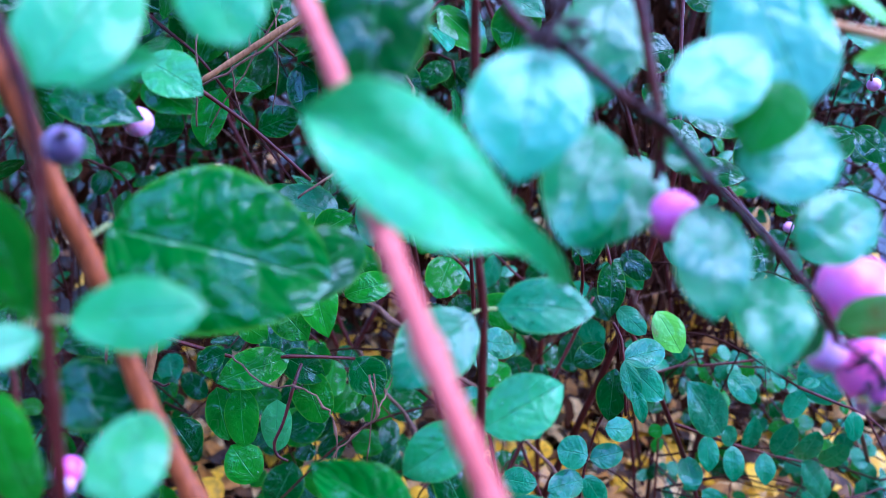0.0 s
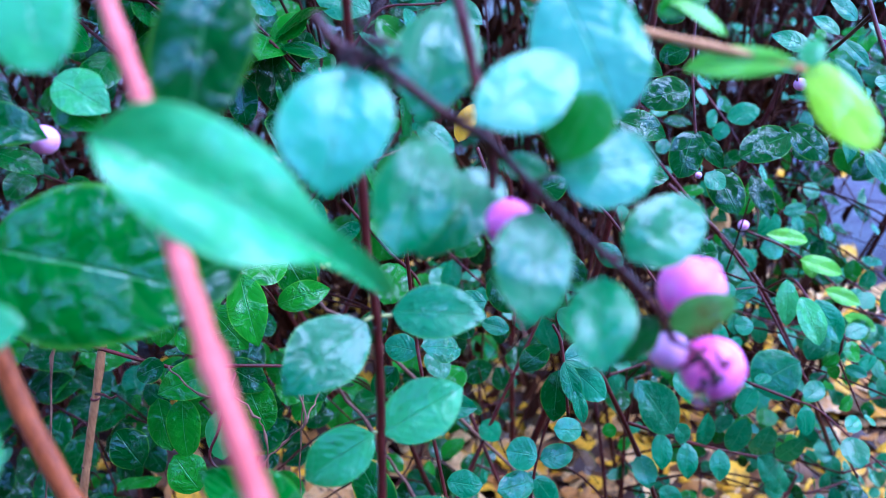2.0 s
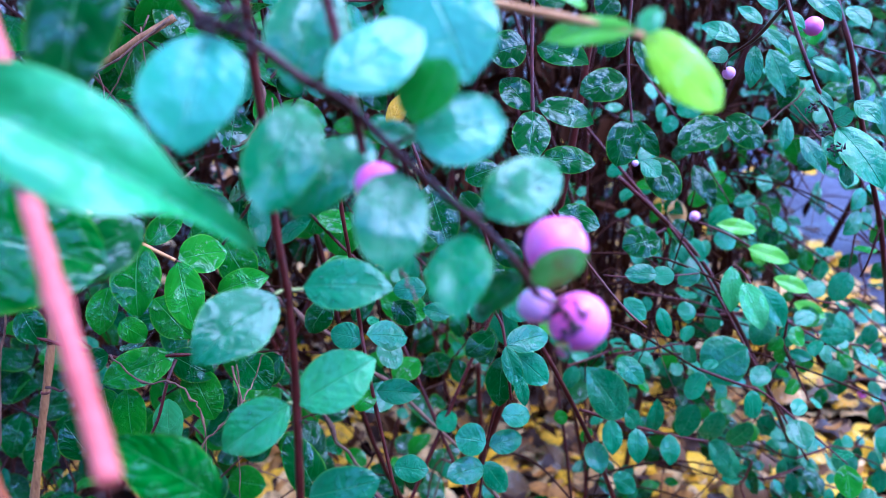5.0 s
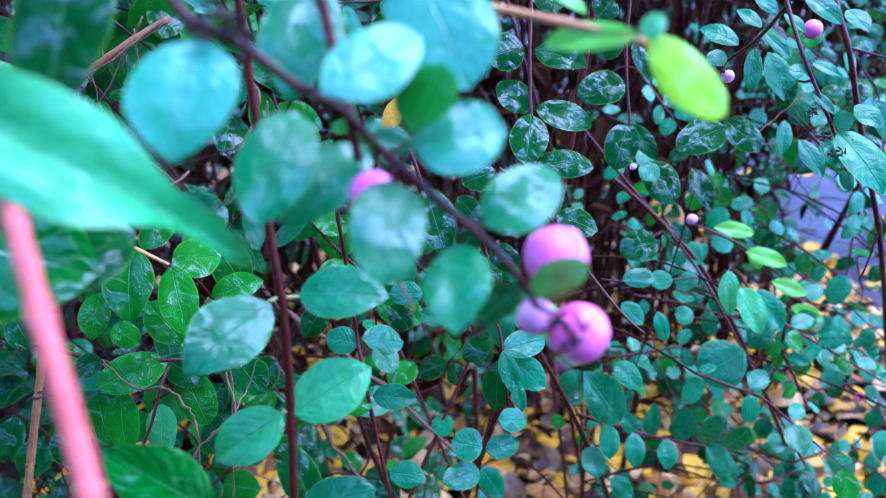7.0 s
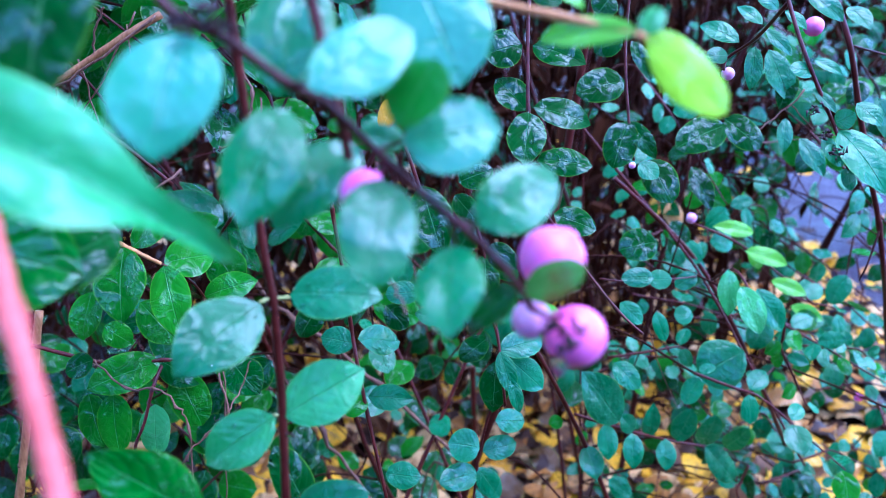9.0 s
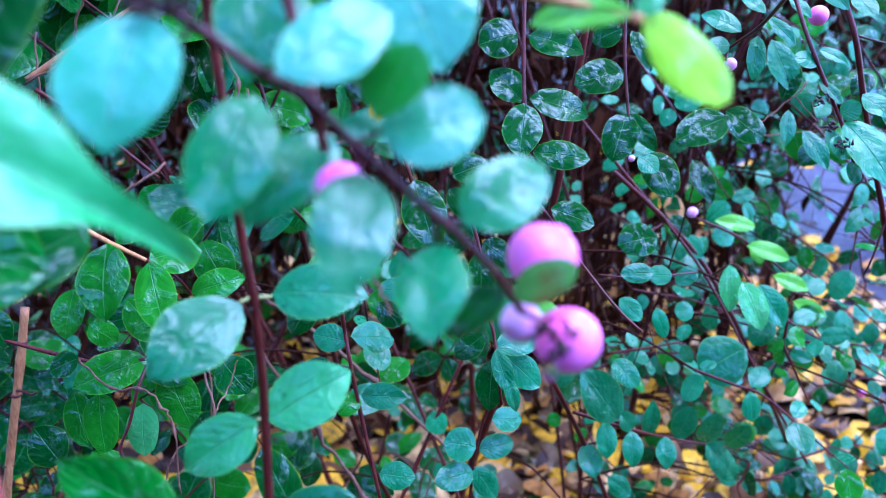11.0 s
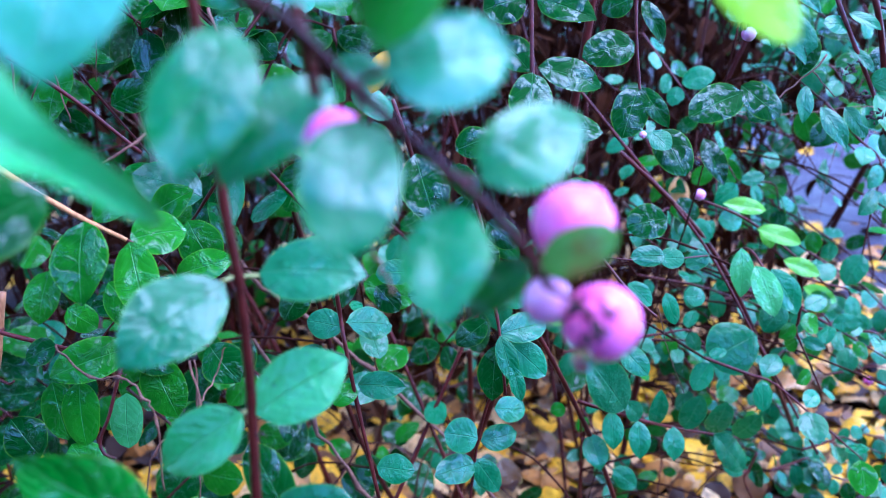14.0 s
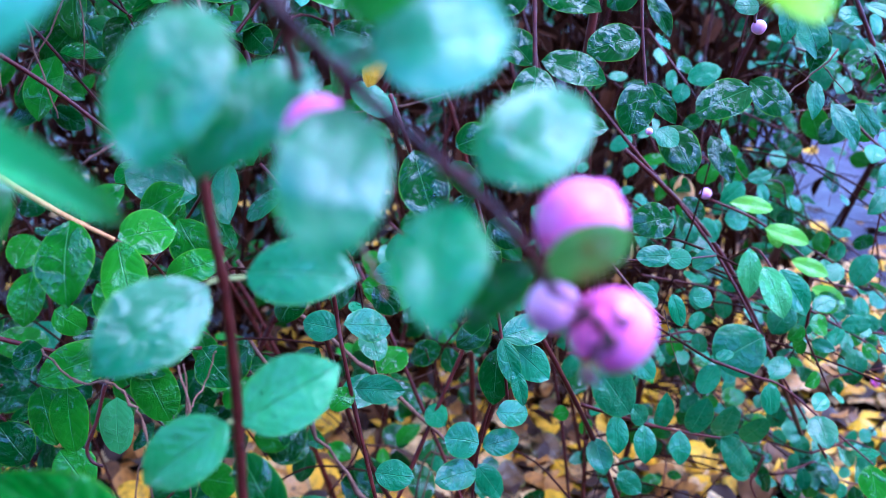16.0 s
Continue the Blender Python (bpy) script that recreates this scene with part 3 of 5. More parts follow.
leaf(b, (0.2414, 0.342, 0.5645), (0.2409, 0.3359, 0.5562), 0.0065, 0, WET, 1)
leaf(b, (0.2294, 0.3578, 0.608), (0.2397, 0.3523, 0.6022), 0.0058, 0, WET, 0)
leaf(b, (0.2284, 0.3536, 0.5964), (0.2366, 0.3469, 0.5869), 0.0053, 0, WET, 0)
leaf(b, (0.2222, 0.3743, 0.6273), (0.2294, 0.3672, 0.6194), 0.0059, 0, WET, 0)
leaf(b, (0.249, 0.416, 0.6322), (0.2668, 0.4108, 0.6184), 0.0123, 0, WET, 0)
leaf(b, (0.2556, 0.3678, 0.5868), (0.2638, 0.3592, 0.5779), 0.0106, 0, WET, 0)
leaf(b, (0.2242, 0.4292, 0.6085), (0.2079, 0.4428, 0.6161), 0.0117, 0, WET, 0)
leaf(b, (0.2276, 0.4181, 0.6073), (0.2244, 0.411, 0.5873), 0.0096, 0, WET, 0)
leaf(b, (0.2278, 0.4114, 0.6182), (0.22, 0.425, 0.6261), 0.0078, 0, WET, 0)
leaf(b, (0.2315, 0.4034, 0.6258), (0.2196, 0.4067, 0.6345), 0.0096, 0, WET, 0)
leaf(b, (0.2182, 0.4272, 0.6025), (0.207, 0.4272, 0.6021), 0.0098, 0, WET, 1)
leaf(b, (0.2288, 0.4106, 0.6161), (0.2414, 0.4059, 0.6035), 0.0077, 0, WET, 0)
berry(b, (0.2196, 0.429, 0.5928), .0034, PALEPINK, 0)
berry(b, (0.262, 0.4307, 0.6145), .0050, PINK, 0)
crumbs(b, (0.2259, 0.3427, 0.5895), .0030, 12)
crumbs(b, (0.2294, 0.3391, 0.5796), .003, 12)
crumbs(b, (0.2333, 0.3347, 0.5735), .003, 12)

b = thing("woody_stem", "brown woody stem with side twigs at the path edge", "branch")
stem(b, [(0.3052, 0.5158, 0.6496), (0.3084, 0.5067, 0.6242), (0.316, 0.4957, 0.594), (0.3253, 0.4946, 0.5585), (0.3411, 0.4996, 0.514), (0.3534, 0.5039, 0.482), (0.363, 0.509, 0.4522), (0.3913, 0.5425, 0.3986), (0.4454, 0.6, 0.2649), (0.4972, 0.641, 0.0848)], .0018, .0018, REDBARK)
stem(b, [(0.3171, 0.4965, 0.5961), (0.3283, 0.4962, 0.5928), (0.3448, 0.4942, 0.5881)], 0.0008, 0.0005, DARKBARK)
stem(b, [(0.3552, 0.5039, 0.482), (0.3476, 0.5001, 0.4563), (0.3467, 0.5057, 0.4421)], 0.0008, 0.0006, DARKBARK)
leaf(b, (0.2721, 0.5083, 0.5943), (0.2831, 0.4973, 0.5642), 0.0178, 0, WET, 0)
leaf(b, (0.2853, 0.5038, 0.5825), (0.2774, 0.496, 0.5602), 0.0137, 0, WETDARKSHADE, 0)
leaf(b, (0.3056, 0.4848, 0.6192), (0.3124, 0.4699, 0.6078), 0.0127, 0, WET, 0)
leaf(b, (0.3249, 0.4768, 0.5683), (0.3336, 0.4677, 0.5432), 0.0164, 0, WET, 0)
leaf(b, (0.3562, 0.5499, 0.5661), (0.3443, 0.5452, 0.5523), 0.0151, 0, WETDARKSHADE, 0)

b = thing("hanging_twig", "thin hanging twig with pairs of rounded wet leaves", "branch")
stem(b, [(0.1172, 0.4109, 0.6563), (0.1143, 0.3995, 0.6392), (0.112, 0.3876, 0.6176), (0.1105, 0.3742, 0.5891), (0.1109, 0.3636, 0.5681)], 0.0010, 0.0008, REDBARK)
beads(leaf(b, (0.1098, 0.3911, 0.6153), (0.0922, 0.39, 0.6115), 0.0203, 0, WETDARKSHADE, 1), 7)
beads(leaf(b, (0.1145, 0.3908, 0.6147), (0.1366, 0.3771, 0.6073), 0.0159, 0, WETDARKSHADE, 0), 7)
leaf(b, (0.1106, 0.381, 0.5871), (0.0975, 0.3922, 0.6001), 0.0152, 0, WETDARKSHADE, 0)
beads(leaf(b, (0.1128, 0.3744, 0.5895), (0.1387, 0.374, 0.5807), 0.0159, -5, WETDARKSHADE, 0), 7)
beads(leaf(b, (0.1101, 0.3728, 0.588), (0.1065, 0.3572, 0.568), 0.0172, 0, WETDARKSHADE, 1), 7)
leaf(b, (0.1127, 0.3635, 0.568), (0.1376, 0.3619, 0.5647), 0.0132, 0, WETDARKSHADE, 1)
leaf(b, (0.1135, 0.3994, 0.6387), (0.1289, 0.3969, 0.6325), 0.0117, 0, WETDARKSHADE, 1)
leaf(b, (0.078, 0.3611, 0.5597), (0.0935, 0.3628, 0.5651), 0.0139, 0, WETDARKSHADE, 1)

b = thing("hanging_twig", "thin twig with narrow wet leaves and one yellowing leaf", "branch")
stem(b, [(0.0885, 0.424, 0.5218), (0.0928, 0.4169, 0.5024), (0.0965, 0.4123, 0.4753), (0.0993, 0.4041, 0.4529)], 0.0010, 0.0008, REDBARK)
beads(leaf(b, (0.0928, 0.4177, 0.5046), (0.0917, 0.4029, 0.4791), 0.0152, 0, WETDARKSHADE, 0), 6)
leaf(b, (0.0943, 0.4179, 0.5051), (0.1098, 0.4129, 0.4905), 0.0124, 0, WETDARKSHADE, 1)
leaf(b, (0.0971, 0.4139, 0.4795), (0.1111, 0.4047, 0.4684), 0.0124, 0, WET, 1)
leaf(b, (0.121, 0.4272, 0.471), (0.1334, 0.4151, 0.452), 0.0178, 0, LIME, 1)
leaf(b, (0.0887, 0.4335, 0.5186), (0.0765, 0.426, 0.4989), 0.0151, 0, WETDARKSHADE, 1)

b = thing("hanging_twig", "thin hanging twig with oval dark wet leaves", "branch")
stem(b, [(0.1822, 0.4844, 0.6421), (0.1766, 0.4708, 0.6037), (0.1765, 0.456, 0.5653), (0.1786, 0.4495, 0.5442)], 0.0008, 0.0008, REDBARK)
beads(leaf(b, (0.1761, 0.4558, 0.5647), (0.1656, 0.4435, 0.5417), 0.0194, 0, WETDARKSHADE, 1), 7)
leaf(b, (0.1771, 0.4557, 0.5646), (0.1895, 0.4446, 0.5459), 0.0106, 15, WETDARKSHADE, 0)
beads(leaf(b, (0.1777, 0.4747, 0.5849), (0.15, 0.4729, 0.5787), 0.0219, 0, WETDARKSHADE, 1), 7)
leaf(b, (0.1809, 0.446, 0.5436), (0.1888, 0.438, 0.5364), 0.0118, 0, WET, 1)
beads(leaf(b, (0.1892, 0.4591, 0.542), (0.1993, 0.4428, 0.5206), 0.0211, 0, WETDARKSHADE, 1), 7)
leaf(b, (0.1825, 0.4819, 0.6054), (0.1928, 0.474, 0.5838), 0.0103, 0, WETDARKSHADE, 0)
leaf(b, (0.1723, 0.4909, 0.6301), (0.1638, 0.4873, 0.6198), 0.0161, 0, WETDARKSHADE, 1)
leaf(b, (0.1777, 0.4826, 0.6071), (0.1623, 0.4854, 0.5995), 0.0146, 0, WETDARKSHADE, 1)
berry(b, (0.1763, 0.4438, 0.5431), .0019, PALEPINK, 0)

b = thing("hanging_twig", "grey-brown side twig with broad wet leaves", "branch")
stem(b, [(0.2933, 0.4996, 0.5709), (0.2737, 0.4944, 0.5555), (0.2578, 0.4908, 0.5447)], 0.0009, 0.0006, DEAD)
stem(b, [(0.2844, 0.4969, 0.5632), (0.3012, 0.4992, 0.5464)], 0.0006, 0.0005, DEAD)
beads(leaf(b, (0.2427, 0.4892, 0.5543), (0.211, 0.4803, 0.5428), 0.0223, 0, WETDARKSHADE, 1), 7)
beads(leaf(b, (0.2432, 0.4923, 0.5571), (0.263, 0.4837, 0.5399), 0.0204, 0, WETDARKSHADE, 1), 7)
leaf(b, (0.2389, 0.5343, 0.517), (0.2491, 0.5195, 0.4908), 0.0150, 0, WETDARKSHADE, 0)
leaf(b, (0.2922, 0.4977, 0.5418), (0.3047, 0.4864, 0.5198), 0.0132, 0, WET, 0)
leaf(b, (0.2841, 0.502, 0.5536), (0.2801, 0.4919, 0.5341), 0.0097, 0, WET, 0)
leaf(b, (0.3071, 0.4992, 0.5409), (0.3186, 0.493, 0.524), 0.0119, 0, WET, 1)
leaf(b, (0.2677, 0.5373, 0.5266), (0.2813, 0.5407, 0.5368), 0.0151, 0, WETDARKSHADE, 1)

b = thing("hanging_twig", "slender twig with small round wet leaves", "branch")
stem(b, [(0.0975, 0.3923, 0.5588), (0.1172, 0.3853, 0.54), (0.1378, 0.3745, 0.5109), (0.1511, 0.358, 0.4951), (0.1603, 0.3488, 0.4876)], 0.0008, 0.0006, REDBARK)
stem(b, [(0.1869, 0.4339, 0.4505), (0.2125, 0.4906, 0.3936), (0.2518, 0.568, 0.3149)], 0.0005, 0.0004, DEAD)
leaf(b, (0.1239, 0.3837, 0.5359), (0.1441, 0.3806, 0.5282), 0.0143, 0, WETDARKSHADE, 1)
beads(leaf(b, (0.2017, 0.4764, 0.487), (0.1783, 0.4751, 0.4823), 0.0215, 0, WETDARKSHADE, 1), 7)
leaf(b, (0.1884, 0.433, 0.4807), (0.1702, 0.4334, 0.481), 0.0118, 0, WET, 1)
leaf(b, (0.1852, 0.4325, 0.4793), (0.1986, 0.4325, 0.4797), 0.0115, 0, WET, 1)
leaf(b, (0.2312, 0.4862, 0.4594), (0.2172, 0.484, 0.4524), 0.0115, 0, WET, 1)
leaf(b, (0.2116, 0.4655, 0.4421), (0.2235, 0.4649, 0.4411), 0.0119, 0, WET, 1)
leaf(b, (0.2005, 0.4664, 0.4442), (0.2057, 0.4602, 0.4269), 0.0098, 0, WET, 1)
leaf(b, (0.1693, 0.4389, 0.425), (0.1825, 0.429, 0.4128), 0.0140, 0, WET, 1)
leaf(b, (0.1098, 0.3809, 0.5274), (0.123, 0.3773, 0.5178), 0.0110, 0, WET, 1)
leaf(b, (0.1765, 0.4597, 0.454), (0.1896, 0.4553, 0.4422), 0.0123, 0, WET, 1)
leaf(b, (0.0925, 0.389, 0.5195), (0.106, 0.3848, 0.5084), 0.0140, 0, WETDARKSHADE, 1)
stem(b, [(0.1581, 0.4337, 0.4812), (0.1798, 0.4362, 0.4774), (0.2311, 0.4859, 0.4583)], 0.0005, 0.0005, REDBARK)

b = thing("hanging_twig", "thin twig with dark leaves and water sheen", "branch")
stem(b, [(0.0538, 0.3588, 0.5818), (0.0592, 0.3528, 0.5653), (0.0691, 0.3588, 0.523), (0.0716, 0.3874, 0.4843)], 0.0008, 0.0008, REDBARK)
beads(leaf(b, (0.0615, 0.3515, 0.5618), (0.0692, 0.3336, 0.5357), 0.0185, 0, WETDARKSHADE, 0), 7)
leaf(b, (0.0769, 0.3883, 0.5466), (0.0889, 0.3829, 0.532), 0.0121, 0, WETDARKSHADE, 1)
leaf(b, (0.0402, 0.3898, 0.4895), (0.0506, 0.3856, 0.4783), 0.0127, 0, WETDARKSHADE, 1)
leaf(b, (0.0692, 0.3865, 0.4817), (0.0549, 0.3881, 0.4854), 0.0098, 0, WET, 0)
leaf(b, (0.0578, 0.3824, 0.4995), (0.0409, 0.3825, 0.4988), 0.0124, 0, WET, 1)
leaf(b, (0.0611, 0.4048, 0.5028), (0.0721, 0.3985, 0.4857), 0.0147, 0, WETDARKSHADE, 1)
leaf(b, (0.0416, 0.3684, 0.5485), (0.0257, 0.3662, 0.5417), 0.0130, 0, WETDARKSHADE, 0)

b = thing("hanging_twig", "thin purple twig with paired leaves at its nodes", "branch")
stem(b, [(0.0179, 0.385, 0.5641), (0.018, 0.3873, 0.541), (0.0198, 0.3892, 0.5168), (0.0215, 0.396, 0.4764), (0.0237, 0.39, 0.4597), (0.0279, 0.3843, 0.4291), (0.0358, 0.3732, 0.3835)], 0.0010, 0.0010, REDBARK)
leaf(b, (0.0228, 0.3975, 0.4658), (0.0044, 0.4036, 0.4671), 0.0150, 0, WET, 1)
leaf(b, (0.0239, 0.4025, 0.465), (0.0447, 0.4216, 0.4539), 0.0167, 0, WET, 1)
leaf(b, (0.0288, 0.3834, 0.4414), (0.0521, 0.378, 0.4423), 0.0141, 0, WET, 0)
leaf(b, (0.0351, 0.3808, 0.396), (0.0541, 0.3771, 0.3954), 0.0145, 0, WET, 1)
leaf(b, (0.0269, 0.3879, 0.439), (0.0171, 0.3805, 0.4327), 0.0107, 0, MID, 1)
leaf(b, (0.0096, 0.4083, 0.4509), (-0.0034, 0.4035, 0.4368), 0.0136, 0, WETDARKSHADE, 1)
leaf(b, (0.0033, 0.4189, 0.4802), (-0.0083, 0.413, 0.4631), 0.0154, 0, WETDARKSHADE, 1)

b = thing("hanging_twig", "short twig tip with small curled wet leaves", "branch")
stem(b, [(0.0928, 0.4005, 0.4773), (0.0969, 0.3973, 0.4688), (0.0985, 0.3913, 0.4519), (0.1001, 0.3886, 0.4295)], 0.0008, 0.0008, REDBARK)
leaf(b, (0.0977, 0.392, 0.4598), (0.1036, 0.3815, 0.4396), 0.0106, 0, WET, 0)
leaf(b, (0.0979, 0.3938, 0.4589), (0.1229, 0.4089, 0.4579), 0.0158, 0, WET, 0)
leaf(b, (0.1036, 0.4058, 0.4481), (0.1217, 0.3998, 0.4323), 0.0167, 0, WET, 1)
leaf(b, (0.1028, 0.3845, 0.4479), (0.1067, 0.3784, 0.4311), 0.0077, 0, WET, 0)
leaf(b, (0.0982, 0.4147, 0.4431), (0.0947, 0.405, 0.4158), 0.0170, 0, WETDARKSHADE, 0)
leaf(b, (0.0941, 0.4281, 0.4507), (0.0781, 0.4242, 0.4391), 0.0142, 0, WETDARKSHADE, 1)

b = thing("hanging_twig", "drooping twig with round wet leaves over leaf litter", "branch")
stem(b, [(0.1024, 0.4269, 0.4181), (0.0941, 0.4304, 0.3976), (0.0884, 0.428, 0.376), (0.0864, 0.4264, 0.3653), (0.0828, 0.4209, 0.3411)], 0.0008, 0.0008, REDBARK)
leaf(b, (0.0882, 0.4243, 0.3804), (0.0695, 0.4217, 0.387), 0.0200, 0, WET, 1)
leaf(b, (0.0902, 0.4297, 0.3748), (0.1111, 0.436, 0.3755), 0.0151, 0, WET, 1)
leaf(b, (0.0863, 0.4258, 0.3637), (0.0635, 0.4096, 0.3677), 0.0167, 0, WET, 1)
leaf(b, (0.0864, 0.4264, 0.3653), (0.0995, 0.4225, 0.3463), 0.0143, 0, WET, 1)
leaf(b, (0.098, 0.4297, 0.3959), (0.1162, 0.4376, 0.3893), 0.0149, 0, WET, 1)
leaf(b, (0.072, 0.5229, 0.3286), (0.0602, 0.5448, 0.33), 0.0167, 0, WET, 1)

b = thing("hanging_twig", "pale brown twig with pointed bright green leaves", "branch")
stem(b, [(-0.091, 0.3263, 0.5731), (-0.0821, 0.3325, 0.5613), (-0.0695, 0.3382, 0.5481), (-0.0602, 0.338, 0.5421), (-0.0505, 0.3388, 0.5357)], 0.0013, 0.0008, TANBARK)
stem(b, [(-0.0505, 0.3388, 0.5357), (-0.0401, 0.3408, 0.527), (-0.0369, 0.3474, 0.516)], 0.0006, 0.0006, REDBARK)
leaf(b, (-0.0624, 0.3321, 0.5461), (-0.0608, 0.3123, 0.5204), 0.0214, 0, MID, 0)
leaf(b, (-0.0498, 0.3385, 0.535), (-0.0399, 0.3188, 0.5099), 0.0173, 0, MID, 0)
leaf(b, (-0.0496, 0.3397, 0.5353), (-0.0305, 0.3499, 0.5351), 0.0193, 0, MID, 0)
leaf(b, (-0.0613, 0.3385, 0.5433), (-0.0477, 0.3503, 0.5533), 0.0127, 0, MID, 0)
leaf(b, (-0.0369, 0.3474, 0.516), (-0.0134, 0.3512, 0.5216), 0.0142, 0, MID, 0)
leaf(b, (-0.0775, 0.3282, 0.5287), (-0.0811, 0.3197, 0.5105), 0.0142, 0, MID, 0)
leaf(b, (-0.0857, 0.3537, 0.5015), (-0.0735, 0.3505, 0.4932), 0.0120, 0, MID, 1)
leaf(b, (-0.0372, 0.374, 0.5308), (-0.0248, 0.3664, 0.5102), 0.0187, 0, MID, 0)
leaf(b, (-0.056, 0.3849, 0.5307), (-0.0364, 0.388, 0.5403), 0.0164, 0, MID, 0)
beads(leaf(b, (-0.0959, 0.3491, 0.5476), (-0.1112, 0.3454, 0.5365), 0.0148, 0, WETDARKSHADE, 0), 7)
leaf(b, (-0.0765, 0.3753, 0.503), (-0.0582, 0.3683, 0.4843), 0.0192, 0, MID, 0)

b = thing("dead_twig", "leafless grey-brown twig with knotted joints", "twig")
stem(b, [(-0.0875, 0.3395, 0.4915), (-0.0692, 0.3259, 0.4839), (-0.0536, 0.3166, 0.4883), (-0.0398, 0.3006, 0.4887), (-0.0356, 0.2974, 0.4799), (-0.0365, 0.2931, 0.4531)], 0.0007, 0.0005, DEAD)
stem(b, [(-0.0219, 0.2998, 0.5024), (-0.0185, 0.2948, 0.4884), (-0.0288, 0.2964, 0.4775), (-0.0372, 0.2935, 0.4692), (-0.0429, 0.2929, 0.4522)], 0.0007, 0.0005, DEAD)
stem(b, [(-0.054, 0.3288, 0.4926), (-0.0565, 0.3211, 0.4859), (-0.0607, 0.3163, 0.4723), (-0.0648, 0.3131, 0.4633), (-0.0633, 0.3113, 0.4582), (-0.0591, 0.3105, 0.4562)], 0.0008, 0.0006, DARKBARK)
stem(b, [(-0.0185, 0.2948, 0.4884), (-0.0154, 0.3066, 0.4919), (-0.0114, 0.3104, 0.5027)], 0.0005, 0.0004, DEAD)
stem(b, [(-0.0191, 0.3001, 0.5034), (-0.0228, 0.2997, 0.4724), (-0.0258, 0.2988, 0.4398)], 0.0005, 0.0004, DEAD)
crumbs(b, (-0.0536, 0.3166, 0.4883), .002, 5)
crumbs(b, (-0.0229, 0.2947, 0.4849), .0016, 5)
crumbs(b, (-0.0369, 0.2927, 0.4697), .0018, 5)

b = thing("dead_twig", "brown broken twig ending in a knotted stub", "twig")
stem(b, [(-0.0097, 0.3418, 0.6203), (-0.0035, 0.3366, 0.6062), (-0.0062, 0.3333, 0.5967), (-0.0123, 0.3304, 0.5884), (-0.018, 0.3297, 0.5861)], 0.0009, 0.0006, DEAD)
stem(b, [(-0.0021, 0.3462, 0.6034), (-0.0038, 0.3416, 0.5903), (-0.0122, 0.3357, 0.5884)], 0.0006, 0.0005, DEAD)
crumbs(b, (-0.0178, 0.3286, 0.5861), .0022, 7)

b = thing("yellow_leaf", "single bright yellow leaf caught among twigs", "leaf")
leaf(b, (0.0458, 0.3567, 0.585), (0.0529, 0.3621, 0.6003), 0.0089, 0, YELLOW, 0)

b = thing("dead_twig", "bare crossing twigs in the dim thicket", "twig")
stem(b, [(-0.0426, 0.357, 0.6361), (-0.0698, 0.35, 0.6184), (-0.0907, 0.3508, 0.6072)], 0.0010, 0.0007, DEAD)
stem(b, [(-0.0985, 0.3754, 0.6021), (-0.0776, 0.3796, 0.5835), (-0.0542, 0.3817, 0.5591)], 0.0010, 0.0008, REDBARK)
stem(b, [(-0.1058, 0.4044, 0.6233), (-0.106, 0.3963, 0.6013), (-0.1103, 0.3993, 0.5809)], 0.0009, 0.0007, DEAD)
stem(b, [(-0.0873, 0.3815, 0.6181), (-0.0851, 0.3839, 0.5955), (-0.0828, 0.3858, 0.5717)], 0.0007, 0.0005, DEAD)
stem(b, [(-0.0646, 0.3991, 0.6357), (-0.0851, 0.3984, 0.6059), (-0.1039, 0.3994, 0.5808)], 0.0007, 0.0005, DEAD)
stem(b, [(-0.0655, 0.387, 0.6317), (-0.0668, 0.3885, 0.6071), (-0.0717, 0.3923, 0.5886)], 0.0005, 0.0004, DEAD)
stem(b, [(-0.0325, 0.3255, 0.5791), (-0.048, 0.3167, 0.5704)], 0.0009, 0.0007, DEAD)
crumbs(b, (-0.0392, 0.3223, 0.5766), .0016, 5)

b = thing("dead_twig", "light brown forked twig high in the thicket", "twig")
stem(b, [(-0.0440, 0.3680, 0.6360), (-0.0590, 0.3640, 0.6280), (-0.0723, 0.3613, 0.6204), (-0.0922, 0.3566, 0.6086)], 0.0017, 0.0013, CANESTRAW)
stem(b, [(-0.0723, 0.3613, 0.6204), (-0.0700, 0.3600, 0.6300), (-0.0640, 0.3590, 0.6400)], 0.0009, 0.0006, DEAD)

for line, r in (
    ([(-0.070, 0.595, 0.423), (-0.0380, 0.5845, 0.3958), (0.0275, 0.5636, 0.3415), (0.0924, 0.5382, 0.2754), (0.160, 0.520, 0.190)], 0.0028),
    ([(0.030, 0.512, 0.262), (0.0512, 0.5275, 0.3025), (0.0738, 0.5432, 0.3461), (0.0940, 0.5569, 0.3840), (0.112, 0.569, 0.418)], 0.0016),
    ([(-0.060, 0.560, 0.380), (-0.0218, 0.5374, 0.3264), (0.0091, 0.5209, 0.2828), (0.045, 0.505, 0.230)], 0.0022),
    ([(0.010, 0.630, 0.405), (0.0312, 0.6127, 0.3594), (0.0597, 0.5869, 0.2904), (0.090, 0.560, 0.215)], 0.0018),
    ([(0.170, 0.640, 0.545), (0.2130, 0.6156, 0.4905), (0.2652, 0.5906, 0.4248), (0.3043, 0.5630, 0.3516), (0.345, 0.540, 0.275)], 0.0013),
):
    b = thing("dead_cane", "bare brown cane leaning across the open thicket floor", "stem", "leaning canes")
    stem(b, line, r, r * 0.7, DEAD if r > 0.002 else REDBARK)
b = thing("dead_leaf", "pale straw dead leaf hanging among twigs", "leaf")
leaf(b, (0.3030, 0.7784, 0.4200), (0.3050, 0.7650, 0.3930), 0.019, 0, TAN, 2)

